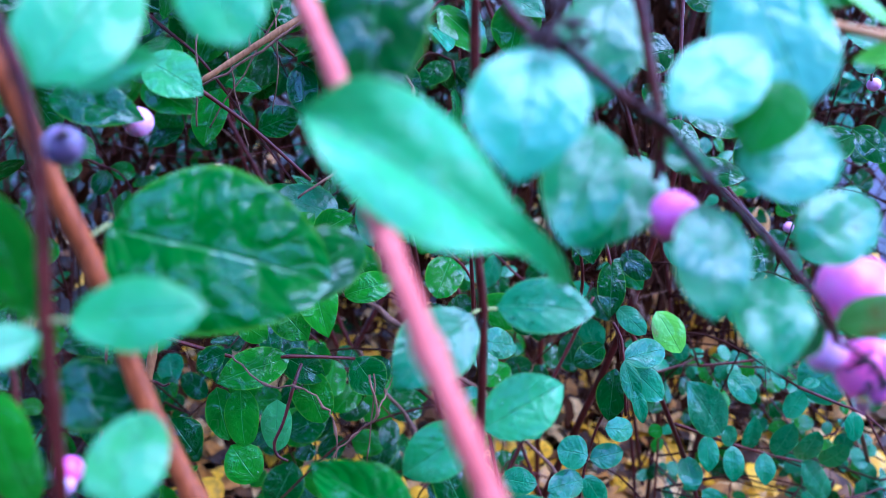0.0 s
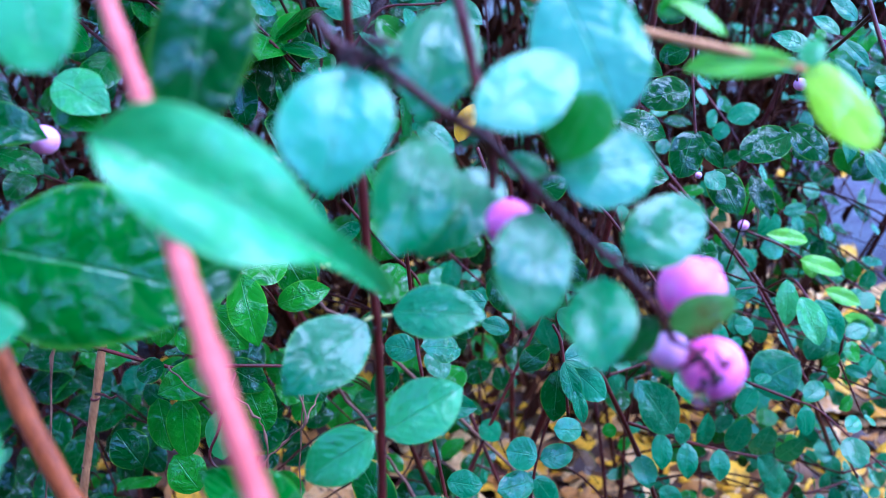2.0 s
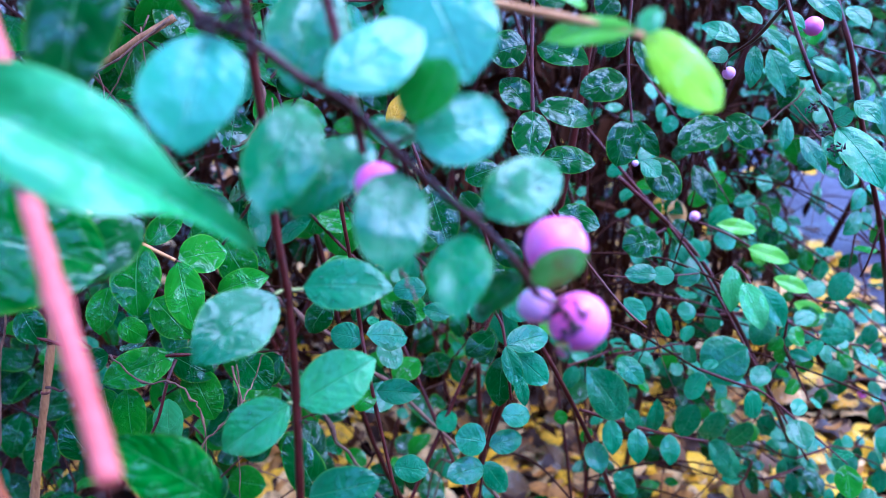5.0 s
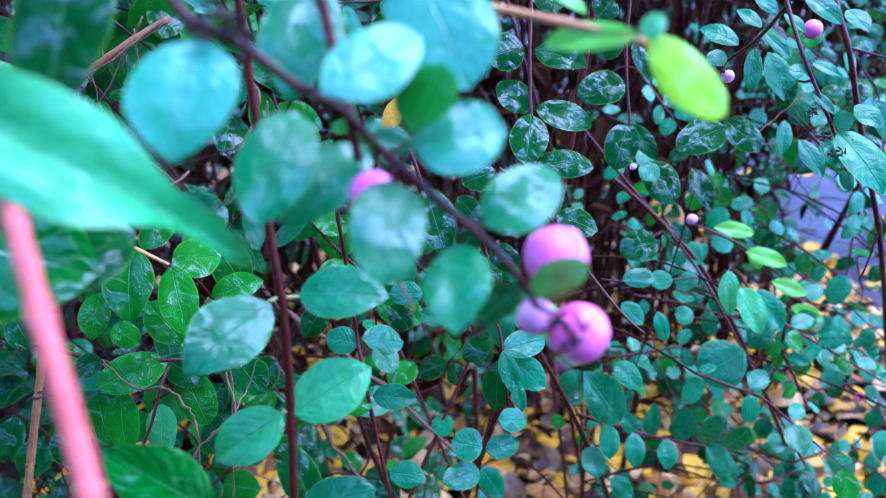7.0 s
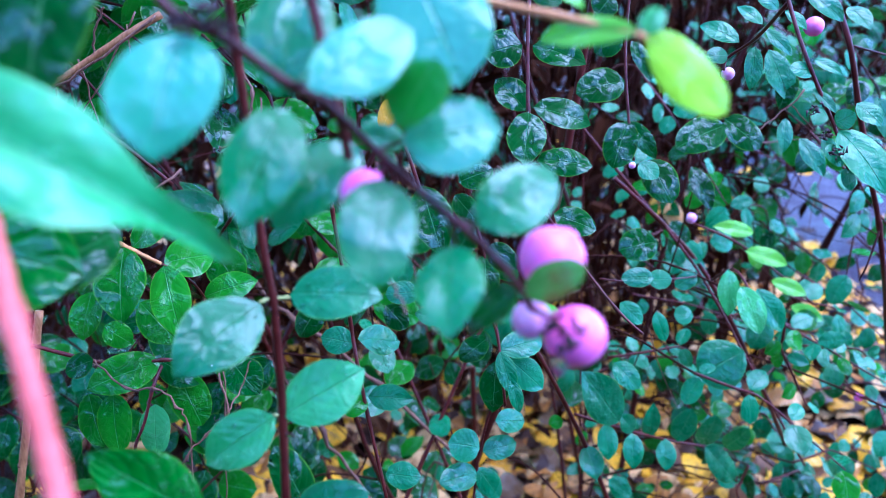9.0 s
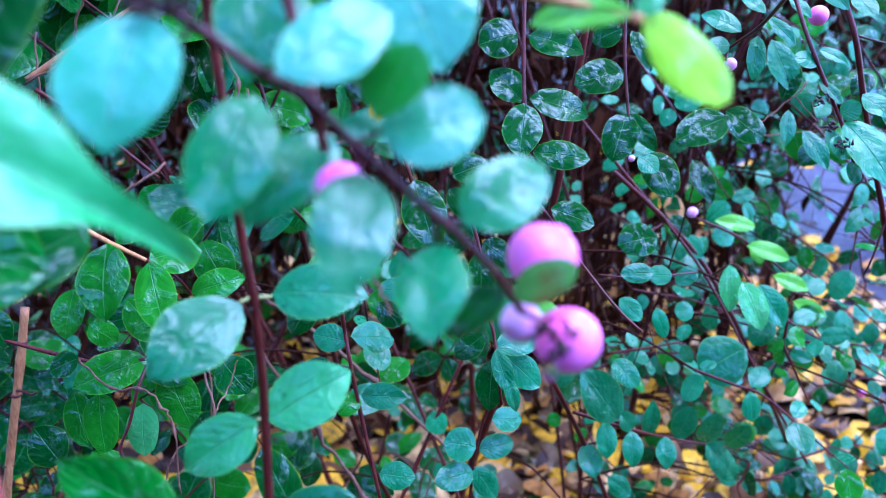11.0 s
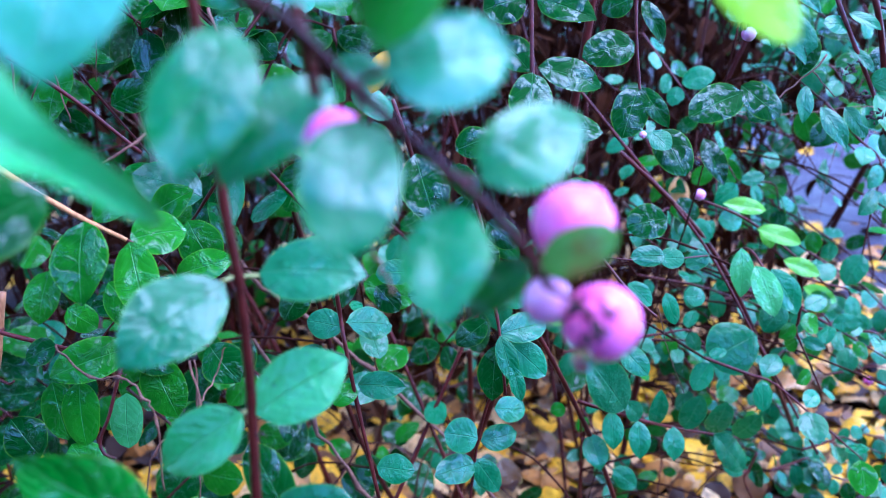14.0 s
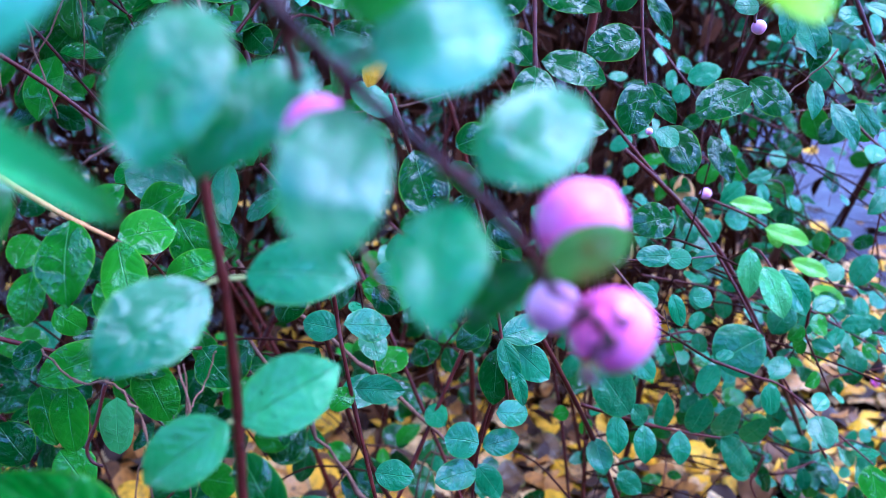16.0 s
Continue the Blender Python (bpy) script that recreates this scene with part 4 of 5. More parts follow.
b = thing("leafy_twig", "low twig crowded with mid-green wet leaves", "branch")
stem(b, [(-0.1429, 0.3718, 0.4899), (-0.1132, 0.3681, 0.4811), (-0.086, 0.3655, 0.4749), (-0.0667, 0.3658, 0.4768), (-0.0387, 0.3829, 0.4665)], 0.0010, 0.0008, REDBARK)
leaf(b, (-0.0956, 0.3577, 0.4825), (-0.1089, 0.3561, 0.4774), 0.0123, 0, WETDARKSHADE, 1)
leaf(b, (-0.0676, 0.3658, 0.4769), (-0.0994, 0.3531, 0.4695), 0.0200, 0, MID, 0)
leaf(b, (-0.1031, 0.3613, 0.4626), (-0.0968, 0.3527, 0.4386), 0.0159, 0, MID, 1)
leaf(b, (-0.0915, 0.3612, 0.4627), (-0.089, 0.3514, 0.4355), 0.0170, 0, MID, 1)
leaf(b, (-0.0785, 0.3765, 0.4468), (-0.0779, 0.3678, 0.4224), 0.0161, 0, PALE, 1)
leaf(b, (-0.0648, 0.3817, 0.462), (-0.0545, 0.3722, 0.4359), 0.0207, 0, MID, 1)
leaf(b, (-0.076, 0.384, 0.4679), (-0.0535, 0.3795, 0.4562), 0.0173, 0, WETDARKSHADE, 0)
leaf(b, (-0.1186, 0.3678, 0.4206), (-0.1322, 0.374, 0.4373), 0.0201, 0, WETDARKSHADE, 1)
leaf(b, (-0.0387, 0.3829, 0.4665), (-0.025, 0.3767, 0.4498), 0.0201, 0, WETDARKSHADE, 0)
leaf(b, (-0.0243, 0.4093, 0.4521), (-0.0404, 0.4046, 0.4381), 0.0185, 0, WETDARKSHADE, 1)
leaf(b, (-0.1425, 0.3754, 0.5002), (-0.1322, 0.3696, 0.4843), 0.0164, 0, WETDARKSHADE, 0)
leaf(b, (-0.0831, 0.346, 0.4206), (-0.096, 0.3519, 0.4365), 0.0192, 0, MID, 1)

b = thing("tan_cane", "broken straw-brown cane standing in the thicket", "stem")
stem(b, [(-0.1461, 0.4171, 0.4835), (-0.1525, 0.4118, 0.4538), (-0.16, 0.4058, 0.4221), (-0.1716, 0.3995, 0.3748), (-0.1879, 0.4019, 0.3219)], .0023, .0024, CANESTRAW)
stem(b, [(-0.1551, 0.3933, 0.5061), (-0.1652, 0.3917, 0.4716), (-0.174, 0.3845, 0.4219), (-0.1825, 0.3808, 0.3818)], .0010, .0009, DEAD)

for q in ((-0.1500, 0.4135, 0.4650), (-0.1565, 0.4085, 0.4370), (-0.1660, 0.4025, 0.3980)):
    bm = bmesh.new()
    ball(bm, None, 0.0029, 0.45, 0.0, q[2] * 40, 12, 8)
    knot = part("node_ring", bm, REDBARK, b, "dark swollen ring of a joint")
    knot.location = q
stem(b, [(-0.1560, 0.4080, 0.4400), (-0.1490, 0.4030, 0.4420), (-0.1440, 0.4000, 0.4415), (-0.1400, 0.3980, 0.4440)], 0.0008, 0.0006, DARKBARK)

b = thing("leafy_branch", "drooping brown branch with a leafy side shoot", "branch")
stem(b, [(0.1139, 0.4684, 0.4456), (0.1232, 0.4725, 0.4277), (0.1409, 0.4801, 0.3904), (0.1648, 0.4915, 0.3343), (0.1849, 0.5029, 0.278), (0.2041, 0.5196, 0.2068)], .0015, .0017, REDBARK)
stem(b, [(0.1563, 0.4903, 0.3602), (0.1955, 0.4904, 0.3446), (0.2402, 0.5158, 0.3167), (0.2919, 0.538, 0.292)], 0.0013, 0.0008, REDBARK)
leaf(b, (0.1845, 0.479, 0.3598), (0.1586, 0.4803, 0.3977), 0.0283, 0, WET, 0)
leaf(b, (0.1771, 0.4874, 0.3533), (0.1769, 0.4749, 0.333), 0.0145, 0, WET, 0)
leaf(b, (0.1953, 0.4892, 0.3441), (0.1949, 0.4766, 0.3237), 0.0146, 0, WET, 0)
leaf(b, (0.1975, 0.4904, 0.3446), (0.187, 0.4894, 0.3591), 0.0131, 0, WET, 0)
leaf(b, (0.2224, 0.5, 0.3312), (0.2209, 0.4882, 0.3128), 0.0142, 0, WET, 0)
leaf(b, (0.2332, 0.5078, 0.3237), (0.2424, 0.5065, 0.3503), 0.0168, 0, WET, 1)
leaf(b, (0.2545, 0.515, 0.3151), (0.2589, 0.5044, 0.3452), 0.0170, 0, WET, 1)
leaf(b, (0.2778, 0.5305, 0.3002), (0.2887, 0.5178, 0.3247), 0.0151, 0, WET, 1)
leaf(b, (0.2598, 0.5231, 0.3085), (0.2867, 0.5306, 0.2711), 0.0204, 0, WET, 1)
leaf(b, (0.2106, 0.5008, 0.3327), (0.2129, 0.5, 0.3602), 0.0126, 0, WET, 0)
leaf(b, (0.1648, 0.4915, 0.3343), (0.1697, 0.475, 0.3181), 0.0170, 0, WET, 0)
leaf(b, (0.1484, 0.4892, 0.3568), (0.1387, 0.4886, 0.3546), 0.0100, 0, MID, 0)
leaf(b, (0.1856, 0.5084, 0.2935), (0.2015, 0.5038, 0.2813), 0.0148, 0, WET, 1)

b = thing("leafy_branch", "brown branch with pale and lime coloured leaves", "branch")
stem(b, [(0.2038, 0.6007, 0.4931), (0.2371, 0.5992, 0.4609), (0.2735, 0.6161, 0.4206), (0.298, 0.6124, 0.3816), (0.3469, 0.6319, 0.2901), (0.4029, 0.677, 0.1812), (0.4602, 0.7317, 0.0397)], .0017, .0020, REDBARK)
stem(b, [(0.2726, 0.5729, 0.4186), (0.2753, 0.5384, 0.4409), (0.271, 0.4962, 0.4416)], 0.0010, 0.0008, REDBARK)
stem(b, [(0.2746, 0.6252, 0.4462), (0.302, 0.6104, 0.4357), (0.3363, 0.6112, 0.4099), (0.3898, 0.6356, 0.3618)], 0.0010, 0.0008, REDBARK)
leaf(b, (0.2882, 0.5366, 0.377), (0.2538, 0.5316, 0.3616), 0.0370, 0, WET, 3)
leaf(b, (0.2637, 0.4958, 0.4461), (0.2737, 0.4823, 0.4178), 0.0184, 0, PALE, 0)
leaf(b, (0.2641, 0.52, 0.4486), (0.2627, 0.5095, 0.4189), 0.0154, 0, PALE, 0)
leaf(b, (0.2826, 0.515, 0.4352), (0.2986, 0.5048, 0.4075), 0.0192, 0, WET, 0)
leaf(b, (0.3067, 0.5981, 0.4314), (0.3387, 0.5936, 0.4203), 0.0149, 0, LIME, 0)
leaf(b, (0.3218, 0.6215, 0.4381), (0.2895, 0.624, 0.4435), 0.0136, 0, LIME, 0)
leaf(b, (0.3337, 0.6082, 0.4014), (0.3616, 0.6036, 0.3898), 0.0136, 0, LIME, 0)
leaf(b, (0.3573, 0.619, 0.3733), (0.3833, 0.6143, 0.3614), 0.0140, 0, LIME, 0)
leaf(b, (0.3151, 0.6085, 0.431), (0.321, 0.6023, 0.414), 0.0134, 0, LIME, 0)
leaf(b, (0.2975, 0.5257, 0.4064), (0.2847, 0.5193, 0.3881), 0.0183, 0, WET, 1)
leaf(b, (0.4455, 0.709, 0.2727), (0.4477, 0.6964, 0.2375), 0.0263, 0, WETDARKSHADE, 1)
leaf(b, (0.2671, 0.6193, 0.4294), (0.2567, 0.6265, 0.4489), 0.0181, 0, WETDARKSHADE, 1)
leaf(b, (0.2778, 0.6145, 0.4162), (0.2673, 0.6209, 0.4336), 0.0163, 0, WET, 1)
berry(b, (0.279, 0.6457, 0.4442), .0045, PALEPINK, 0)
berry(b, (0.5225, 0.7828, 0.1857), .005, PINK, 0)

# ---- the shrub behind: leafy branches, bare stems, dim thicket ----
dice = random.Random(11)


def shrub_branch(start, end, pairs, size, materials, bark, droop, parent=None):
    """A branch with opposite leaves at its joints."""
    start, end = Vector(start), Vector(end)
    b = parent or thing("shrub_branch", "slender shrub branch with pairs of wet green leaves", "branch", "branches of the shrub")
    mid = start.lerp(end, 0.5) + Vector((dice.uniform(-0.02, 0.02), dice.uniform(-0.02, 0.02), droop))
    line = [start, start.lerp(mid, 0.6), mid, mid.lerp(end, 0.55), end]
    root = min(JOINTS, key=lambda v: (v - start).length)
    stem(b, [tuple(root), tuple(root.lerp(start, 0.5) + Vector((0, 0, 0.02))), tuple(start)], 0.0009, 0.0008, SHADEBARK, "twig")
    stem(b, [tuple(q) for q in line], 0.0011, 0.0005, bark)
    curve = smooth_line(line, 8)
    way = (end - start).normalized()
    for i in range(pairs):
        s = 0.12 + 0.88 * (i + dice.uniform(-0.2, 0.2)) / max(pairs - 1, 1)
        q = curve[min(len(curve) - 1, max(0, int(s * (len(curve) - 1))))]
        normal = Vector((dice.gauss(0, 0.35), -0.62 + dice.gauss(0, 0.3), 0.75)).normalized()
        across = way.cross(normal).normalized()
        for sign in (-1, 1):
            if dice.random() < 0.12:
                continue
            axis = across * sign + way * dice.uniform(-0.1, 0.7) + Vector((dice.gauss(0, 0.3), dice.gauss(0, 0.3), dice.uniform(-0.7, 0.2)))
            long = size * dice.uniform(0.65, 1.25)
            n2 = (normal + Vector([dice.gauss(0, 0.28) for _ in range(3)])).normalized()
            set_leaf(dice.choice(SHAPES[dice.choice((0, 0, 1, 1, 2))]), dice.choice(materials), b, q + axis.normalized() * 0.002, axis, n2, long, long * dice.uniform(0.62, 0.85))
    return b


# bare stems rising from the soil
JOINTS = []
for i in range(230):
    x, y = dice.uniform(-0.75, 0.75), dice.uniform(0.62, 1.9)
    if i > 130:
        x, y = dice.uniform(0.15, 0.60), dice.uniform(1.05, 1.7)
    elif x > 0.38 and dice.random() < 0.4:
        continue
    top = Vector((x + dice.gauss(0, 0.14), y + dice.gauss(0, 0.10), dice.uniform(0.5, 1.1)))
    foot = Vector((x, y, -0.02))
    knee = foot.lerp(top, 0.5) + Vector((dice.gauss(0, 0.03), dice.gauss(0, 0.03), 0))
    b = thing("bare_stem", "bare brown stem rising from the soil", "stem", "stems of the thicket")
    r = dice.choice((0.0012, 0.0018, 0.0026, 0.0035))
    line = [foot, foot.lerp(knee, 0.5), knee, knee.lerp(top, 0.6), top]
    # stems farther back take the bark with shade in its colour
    stem(b, [tuple(q) for q in line], r, r * 0.6, dice.choice((DARKBARK, DARKBARK, REDBARK)) if i < 130 and y < 1.1 else SHADEBARK)
    JOINTS += smooth_line(line, 4)[4:]
# the dense part beside the canes
for _ in range(46):
    x, y, z = dice.uniform(-0.55, 0.02), dice.uniform(0.44, 0.80), dice.uniform(0.18, 0.74)
    d = Vector((dice.uniform(-0.12, 0.16), dice.uniform(-0.08, 0.05), dice.uniform(-0.16, 0.05)))
    shrub_branch((x, y, z), Vector((x, y, z)) + d, dice.randint(4, 6), 0.031, (MID, WETDARKSHADE, WETDARKSHADE, MID, WET), REDBARK, dice.uniform(0, 0.02))
# green leaves filling the gaps behind the front twigs
for _ in range(26):
    x, y, z = dice.uniform(-0.34, 0.0), dice.uniform(0.46, 0.62), dice.uniform(0.52, 0.80)
    d = Vector((dice.uniform(-0.10, 0.10), 0, dice.uniform(-0.14, -0.02)))
    shrub_branch((x, y, z), Vector((x, y, z)) + d, 5, 0.030, (MID, BROAD, BROAD, WETDARKSHADE), REDBARK, 0.015)
# low green leaves before the soil
for _ in range(26):
    x, y, z = dice.uniform(-0.42, 0.0), dice.uniform(0.48, 0.75), dice.uniform(0.14, 0.46)
    d = Vector((dice.uniform(-0.10, 0.10), 0, dice.uniform(-0.12, 0.0)))
    shrub_branch((x, y, z), Vector((x, y, z)) + d, 5, 0.032, (MID, WETDARKSHADE, WETDARKSHADE), DARKBARK, 0.015)
# the open middle: few and small
for _ in range(6):
    x, y, z = dice.uniform(-0.05, 0.14), dice.uniform(0.55, 0.85), dice.uniform(0.38, 0.72)
    d = Vector((dice.uniform(-0.08, 0.08), 0, dice.uniform(-0.14, -0.03)))
    shrub_branch((x, y, z), Vector((x, y, z)) + d, 4, 0.027, (WETDARKSHADE, WETDARKSHADE, WET), REDBARK, 0.01)
for _ in range(7):
    x, y, z = dice.uniform(0.0, 0.3), dice.uniform(0.6, 0.95), dice.uniform(0.12, 0.36)
    d = Vector((dice.uniform(-0.10, 0.10), 0, dice.uniform(-0.08, -0.02)))
    shrub_branch((x, y, z), Vector((x, y, z)) + d, 3, 0.024, (WET, WETDARKSHADE), REDBARK, 0.01)
# towards the path: small blue-green leaves
for _ in range(30):
    t = dice.random()
    x, y, z = 0.20 + 0.30 * t + dice.uniform(-0.07, 0.07), dice.uniform(0.60, 0.95), dice.uniform(0.10, 0.62)
    d = Vector((dice.uniform(0.0, 0.13), dice.uniform(-0.05, 0.05), dice.uniform(-0.13, -0.02)))
    shrub_branch((x, y, z), Vector((x, y, z)) + d, dice.randint(4, 6), 0.022, (WET, WET, WETDARKSHADE, MID), REDBARK, 0.015)
for _ in range(14):
    x, y, z = dice.uniform(0.42, 0.75), dice.uniform(0.95, 1.25), dice.uniform(0.05, 0.60)
    d = Vector((dice.uniform(-0.05, 0.15), 0, dice.uniform(-0.10, 0.02)))
    shrub_branch((x, y, z), Vector((x, y, z)) + d, 5, 0.022, (WET, WETDARKSHADE), REDBARK, 0.015)
# foliage far back in the thicket, its dimness put into darker leaf colours
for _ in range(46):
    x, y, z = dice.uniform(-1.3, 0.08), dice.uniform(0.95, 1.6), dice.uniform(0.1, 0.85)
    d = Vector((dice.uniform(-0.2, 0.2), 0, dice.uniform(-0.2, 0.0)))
    shrub_branch((x, y, z), Vector((x, y, z)) + d, 6, 0.034, (WETDARKSHADE, WETDARKSHADE, MID), DARKBARK, 0.02)

# a spray of small leaves low on the open side
for _ in range(20):
    x, y, z = dice.uniform(0.17, 0.42), dice.uniform(0.50, 0.72), dice.uniform(0.16, 0.44)
    d = Vector((dice.uniform(0.02, 0.12), dice.uniform(-0.03, 0.03), dice.uniform(-0.07, 0.0)))
    shrub_branch((x, y, z), Vector((x, y, z)) + d, dice.randint(3, 5), 0.019, (WET, WET, WET, MID), REDBARK, 0.012)
# small leaves high beside the path
for _ in range(10):
    x, y, z = dice.uniform(0.42, 0.72), dice.uniform(0.75, 1.15), dice.uniform(0.45, 0.74)
    d = Vector((dice.uniform(-0.05, 0.10), 0, dice.uniform(-0.12, -0.02)))
    shrub_branch((x, y, z), Vector((x, y, z)) + d, 5, 0.024, (WET, WETDARKSHADE, WET), REDBARK, 0.015)
# leaves hanging thick in the corner over the path
for _ in range(18):
    x, y, z = dice.uniform(0.33, 0.72), dice.uniform(0.70, 1.15), dice.uniform(0.42, 0.76)
    d = Vector((dice.uniform(-0.05, 0.10), 0, dice.uniform(-0.14, -0.04)))
    shrub_branch((x, y, z), Vector((x, y, z)) + d, 5, 0.027, (WETDARKSHADE, MID, WET), REDBARK, 0.015)
# leaves in the gap before the path
for _ in range(16):
    x, y, z = dice.uniform(0.46, 0.78), dice.uniform(0.95, 1.25), dice.uniform(0.20, 0.52)
    d = Vector((dice.uniform(-0.05, 0.10), 0, dice.uniform(-0.12, -0.02)))
    shrub_branch((x, y, z), Vector((x, y, z)) + d, 5, 0.029, (WETDARKSHADE, MID, WET), REDBARK, 0.015)
# more small leaves over the litter
for _ in range(22):
    x, y, z = dice.uniform(0.20, 0.52), dice.uniform(0.58, 0.85), dice.uniform(0.08, 0.40)
    d = Vector((dice.uniform(0.0, 0.10), dice.uniform(-0.03, 0.03), dice.uniform(-0.08, 0.0)))
    shrub_branch((x, y, z), Vector((x, y, z)) + d, dice.randint(3, 5), 0.020, (WET, WET, WETDARKSHADE), REDBARK, 0.012)
# thin dead shoots lying every way in the gaps
for i in range(70):
    q = Vector((dice.uniform(-0.4, 0.62), dice.uniform(0.55, 1.1), dice.uniform(0.05, 0.55)))
    d = Vector((dice.gauss(0, 0.10), dice.gauss(0, 0.05), dice.gauss(0, 0.12)))
    b = thing("dry_shoot", "thin dry brown shoot tangled in the thicket", "twig", "dry shoots of the thicket")
    stem(b, [tuple(q - d), tuple(q - d * 0.3 + Vector((0.01, 0, 0.01))), tuple(q + d * 0.4), tuple(q + d)], 0.0007, 0.0004, dice.choice((SHADEBARK, SHADEBARK, REDBARK, DEAD)))
# wiry twigs hanging before the path
for i in range(8):
    q = Vector((dice.uniform(0.40, 0.75), dice.uniform(0.70, 1.05), dice.uniform(0.25, 0.62)))
    d = Vector((dice.gauss(0, 0.05), 0, dice.uniform(0.06, 0.16)))
    b = thing("dry_shoot", "wiry dark twig hanging at the path edge", "twig", "dry shoots of the thicket")
    stem(b, [tuple(q + d), tuple(q + d * 0.3 + Vector((0.012, 0, 0))), tuple(q - d * 0.4), tuple(q - d)], 0.0009, 0.0005, DARKBARK)

# ---- asphalt path with an uneven edge ----
bm = bmesh.new()
left, right, low = [], [], []
for i in range(61):
    y = -3 + 5.7 * i / 60
    x = 0.76 + 0.10 * (y - 1.2) * 0.5 + 0.05 * noise.noise(Vector((y * 2.2, 0, 5)))
    left.append(bm.verts.new((x, y, 0.016)))
    right.append(bm.verts.new((3.4, y, 0.020)))
    low.append(bm.verts.new((x - 0.02, y, -0.06)))
for i in range(60):
    bm.faces.new((left[i], right[i], right[i + 1], left[i + 1]))
    bm.faces.new((low[i], left[i], left[i + 1], low[i + 1]))
tagged(part("path", bm, ASPHALT, None), "wet grey asphalt path strewn with leaves", "path", kind="structure")


# ---- fallen leaves ----
def lie(x, y, z, size, material, parent=None):
    turn = dice.uniform(0, 6.28)
    axis = Vector((math.cos(turn), math.sin(turn), dice.uniform(-0.2, 0.3)))
    normal = Vector((dice.gauss(0, 0.3), dice.gauss(0, 0.3) - 0.15, 1))
    return set_leaf(dice.choice(SHAPES[6]), material, parent, Vector((x, y, z)), axis, normal, size, size * dice.uniform(0.65, 0.9))


for i in range(300):
    x, y = dice.uniform(0.33, 0.98), dice.uniform(0.76, 1.55)
    if i > 190:
        x, y = dice.uniform(-0.16, 0.40), dice.uniform(0.72, 1.2)
    m = dice.choice((YELLOW, YELLOW, YELLOW, YELLOW, TAN, TAN, BROWN) if i <= 190 else (YELLOW, TAN, TAN, BROWN))
    ob = lie(x, y, dice.uniform(0.006, 0.028), dice.uniform(0.028, 0.05), m)
    ob.name = "fallen_leaf"
    tagged(ob, {"fallen_yellow_leaf": "wet yellow fallen leaf on the soil", "fallen_tan_leaf": "pale tan fallen leaf on the soil", "fallen_brown_leaf": "dark brown rotting leaf on the soil"}[m.name], "leaf", "fallen leaves")
# older litter round about, matted into one layer
verts, faces, uvs = [], [], []
for i in range(8600):
    x, y = (dice.uniform(-1.0, 1.7), dice.uniform(0.4, 2.8)) if i < 2800 else (dice.uniform(-0.45, 1.05), dice.uniform(0.55, 1.75))
    if x > 1.2 and dice.random() < 0.4 or x < -0.15 and dice.random() < 0.6 or y > 1.2 and x > 0.82 + 0.2 * (y - 1.2) and dice.random() < 0.85:
        continue
    src = dice.choice(SHAPES[6])
    size = dice.uniform(0.03, 0.055)
    m = Matrix.Translation((x, y, dice.uniform(0.0, 0.018))) @ Euler((dice.gauss(0, 0.3), dice.gauss(0, 0.3), dice.uniform(0, 6.28))).to_matrix().to_4x4() @ Matrix.Diagonal((size * 0.75, size, size, 1))
    k = len(verts)
    verts += [tuple(m @ v.co) for v in src.vertices]
    faces += [tuple(k + i for i in p.vertices) for p in src.polygons]
    uvs += [tuple(d.uv) for d in src.uv_layers[0].data]
me = bpy.data.meshes.new("leaf_litter")
me.from_pydata(verts, [], faces)
layer = me.uv_layers.new(name="UVMap")
layer.data.foreach_set("uv", np.array(uvs, dtype=np.float32).ravel())
for p in me.polygons:
    p.use_smooth = True
LITTER, nt, bsdf = graph("mixed_litter")
geo = nt.nodes.new("ShaderNodeNewGeometry")
ramp_node = nt.nodes.new("ShaderNodeValToRGB")
ramp_node.color_ramp.interpolation = "CONSTANT"
stops = ((0.0, (0.045, 0.018, 0.010)), (0.20, (0.150, 0.058, 0.018)), (0.40, (0.42, 0.16, 0.030)), (0.58, (0.72, 0.34, 0.008)), (0.80, (0.66, 0.36, 0.13)))
ramp_node.color_ramp.elements[0].color = (*stops[0][1], 1)
ramp_node.color_ramp.elements[1].position, ramp_node.color_ramp.elements[1].color = stops[1][0], (*stops[1][1], 1)
for at, c in stops[2:]:
    ramp_node.color_ramp.elements.new(at).color = (*c, 1)
nt.links.new(geo.outputs["Random Per Island"], ramp_node.inputs[0])
mott = node(nt, "ShaderNodeTexNoise", Scale=120.0, Detail=4.0)
nt.links.new(geo.outputs["Position"], mott.inputs["Vector"])
nt.links.new(blend(nt, maths(nt, "MULTIPLY", ramp(nt, mott.outputs[0], 0.45, 0.7), 0.6), ramp_node.outputs[0], (0.05, 0.022, 0.012)), bsdf.inputs["Base Color"])
nt.links.new(maths(nt, "SUBTRACT", 0.75, maths(nt, "MULTIPLY", mott.outputs[0], 0.5)), bsdf.inputs["Roughness"])
bsdf.inputs["Specular IOR Level"].default_value = 0.15
me.materials.append(LITTER)
tagged(new("leaf_litter", me), "matted wet brown and yellow leaf litter", "leaf litter", kind="stuff")

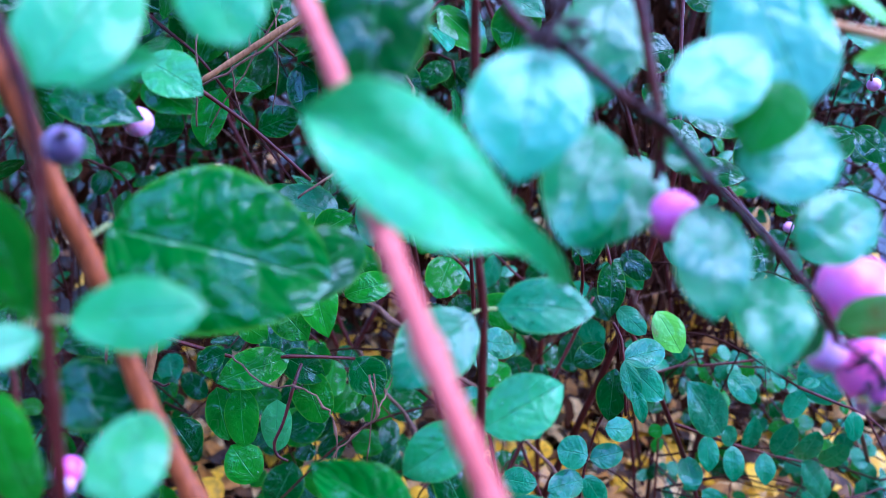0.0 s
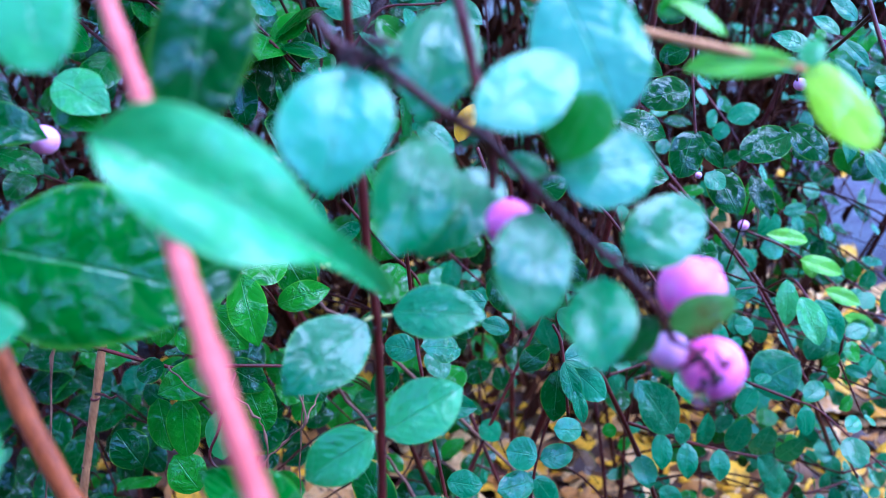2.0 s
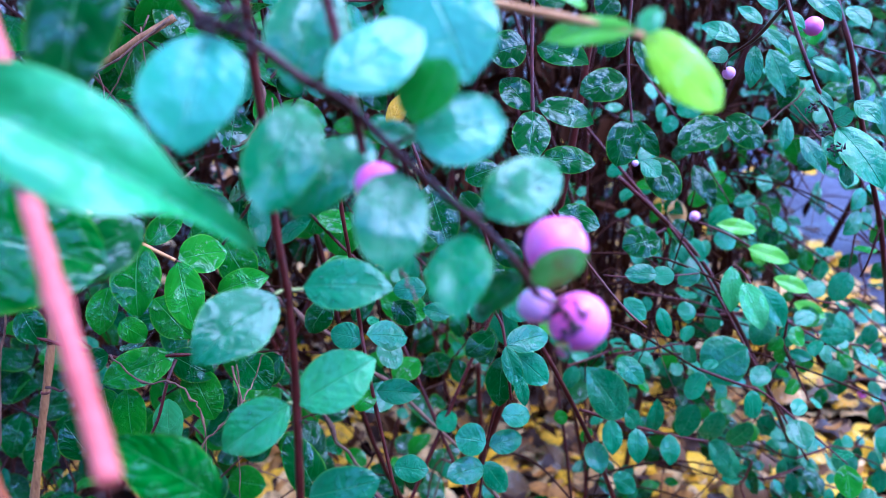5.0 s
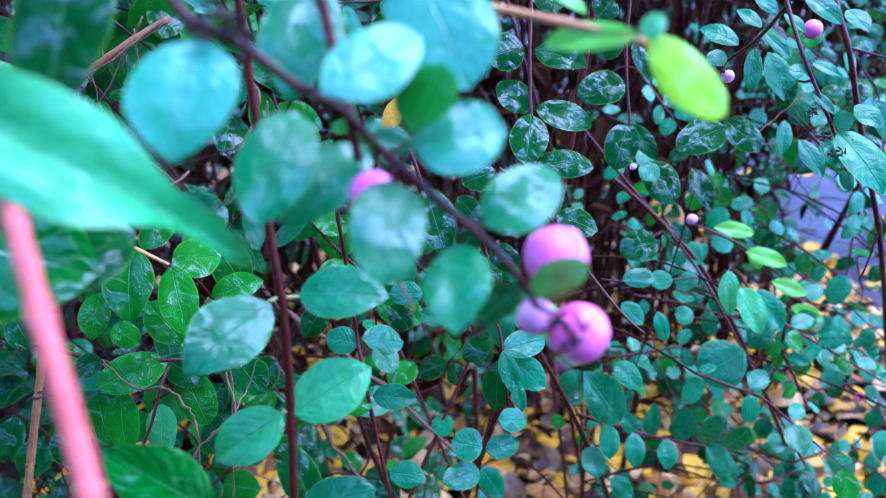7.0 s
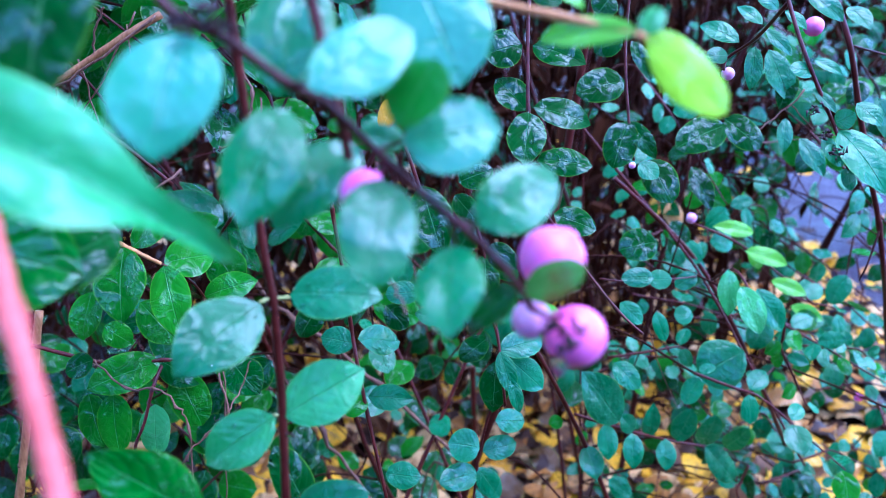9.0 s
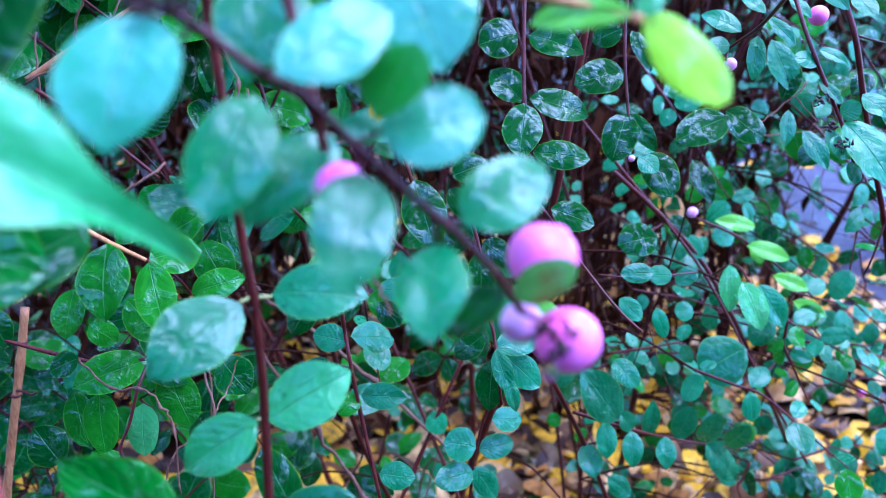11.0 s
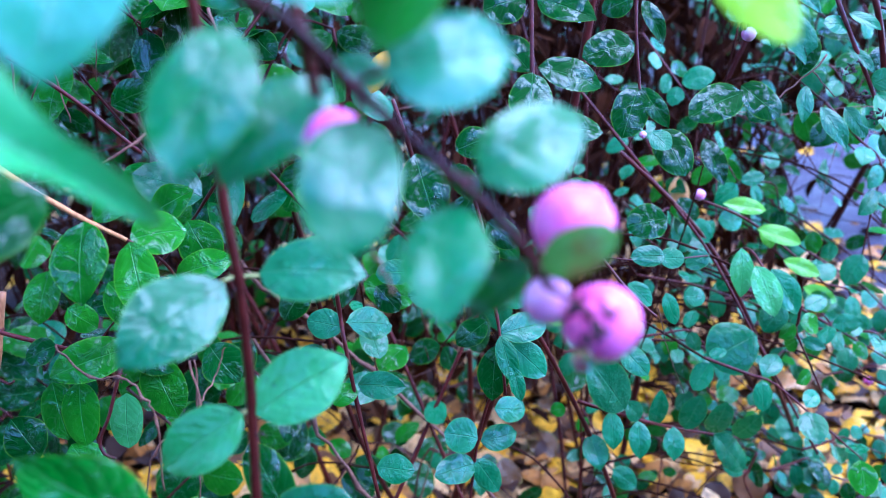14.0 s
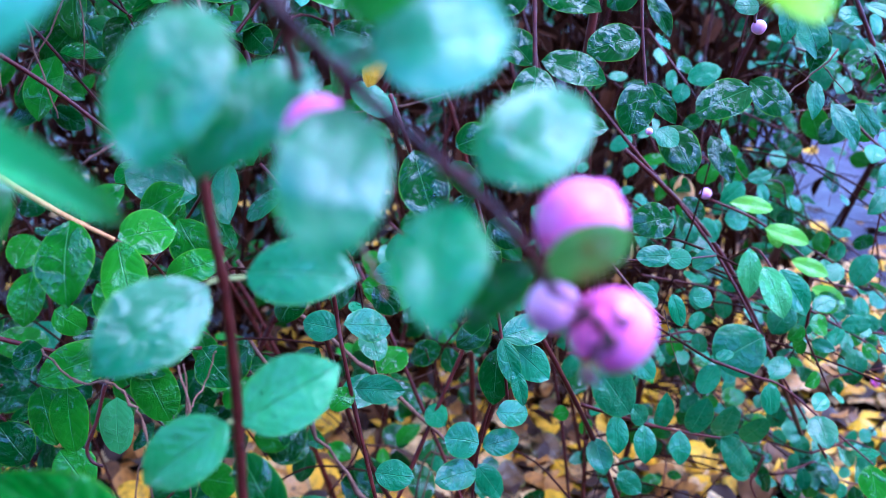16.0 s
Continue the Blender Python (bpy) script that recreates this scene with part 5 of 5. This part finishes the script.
# ---- masses of leaves that nobody could count ----
def leaf_mass(name, label, category, material, count, place, width, curve):
    """One mesh of simple folded leaves; place() gives the seat, the turn and the length of each."""
    outline = ((0, 0, 0), (0.4, 0.3, curve), (0.35, 0.7, curve * 0.8), (0, 1, -curve * 0.5), (-0.35, 0.7, curve * 0.8), (-0.4, 0.3, curve), (0, 0.5, 0))
    verts, faces = [], []
    for i in range(count):
        seat, turn, size = place(i)
        m = Matrix.Translation(seat) @ Euler(turn).to_matrix().to_4x4() @ Matrix.Diagonal((size * width, size, size, 1))
        k = len(verts)
        verts += [tuple(m @ Vector(v)) for v in outline]
        faces += [(k + a, k + b, k + 6) for a, b in ((0, 1), (1, 2), (2, 3), (3, 4), (4, 5), (5, 0))]
    me = bpy.data.meshes.new(name)
    me.from_pydata(verts, [], faces)
    me.materials.append(material)
    return tagged(new(name, me), label, category, kind="stuff")


def mass_material(name, dark, light, rough, gloss):
    m, nt, bsdf = graph(name)
    geo = nt.nodes.new("ShaderNodeNewGeometry")
    grain = node(nt, "ShaderNodeTexNoise", Scale=160.0, Detail=3.0)
    nt.links.new(geo.outputs["Position"], grain.inputs["Vector"])
    nt.links.new(blend(nt, maths(nt, "ADD", maths(nt, "MULTIPLY", geo.outputs["Random Per Island"], 0.65), maths(nt, "MULTIPLY", grain.outputs[0], 0.4)), dark, light), bsdf.inputs["Base Color"])
    bsdf.inputs["Roughness"].default_value = rough
    bsdf.inputs["Specular IOR Level"].default_value = gloss
    return m


# near-black brown: shade between the stems put into the dead leaves' colour
DRYSHADE = mass_material("shaded_dry_leaf", (0.007, 0.0019, 0.0010), (0.075, 0.021, 0.007), 0.7, 0.05)
HEDGE = mass_material("hedge_leaf", (0.006, 0.036, 0.010), (0.026, 0.110, 0.028), 0.55, 0.1)


# fills the gaps between stems so that they look dark
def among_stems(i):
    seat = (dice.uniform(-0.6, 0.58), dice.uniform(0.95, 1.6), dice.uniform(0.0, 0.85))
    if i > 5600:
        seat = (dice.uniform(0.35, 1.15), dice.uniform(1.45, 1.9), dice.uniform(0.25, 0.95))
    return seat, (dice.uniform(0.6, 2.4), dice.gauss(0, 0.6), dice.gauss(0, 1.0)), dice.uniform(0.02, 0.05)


# the upper part and the left wing are unseen, added to block side light
def in_hedge(i):
    turn = (dice.uniform(0.3, 1.3), dice.gauss(0, 0.4), dice.gauss(0, 0.6))
    if i > 17000:
        return (dice.uniform(-2.0, -1.4), dice.uniform(-1.4, 2.2), dice.uniform(0.0, 2.3)), turn, dice.uniform(0.04, 0.08)
    x = dice.uniform(-3.5, 3.2)
    return (x, 1.9 + 0.6 * dice.random() + (1.0 if x > 0.9 else 0), dice.uniform(0.0, 2.1)), turn, dice.uniform(0.035, 0.07)


# unseen leaves above the thicket, added to keep sky light off it
def in_shade_canopy(i):
    z = dice.uniform(0.80, 1.10)
    return (dice.uniform(-1.1, 0.12), dice.uniform(0.30, 1.4), z), (dice.gauss(0, 0.5), dice.gauss(0, 0.5), dice.uniform(0, 6.28)), dice.uniform(0.028, 0.046)


leaf_mass("shaded_undergrowth", "brown dead leaves among the stems, coloured dark for the shade there", "undergrowth", DRYSHADE, 8000, among_stems, 0.45, 0.15)
leaf_mass("hedge", "dark green hedge foliage behind the shrub, with unseen light-blocking height and left wing", "hedge", HEDGE, 25000, in_hedge, 0.7, 0.08)
leaf_mass("shade_canopy", "unseen green leaves added overhead to shade the thicket", "foliage", HEDGE, 3000, in_shade_canopy, 0.75, 0.08)
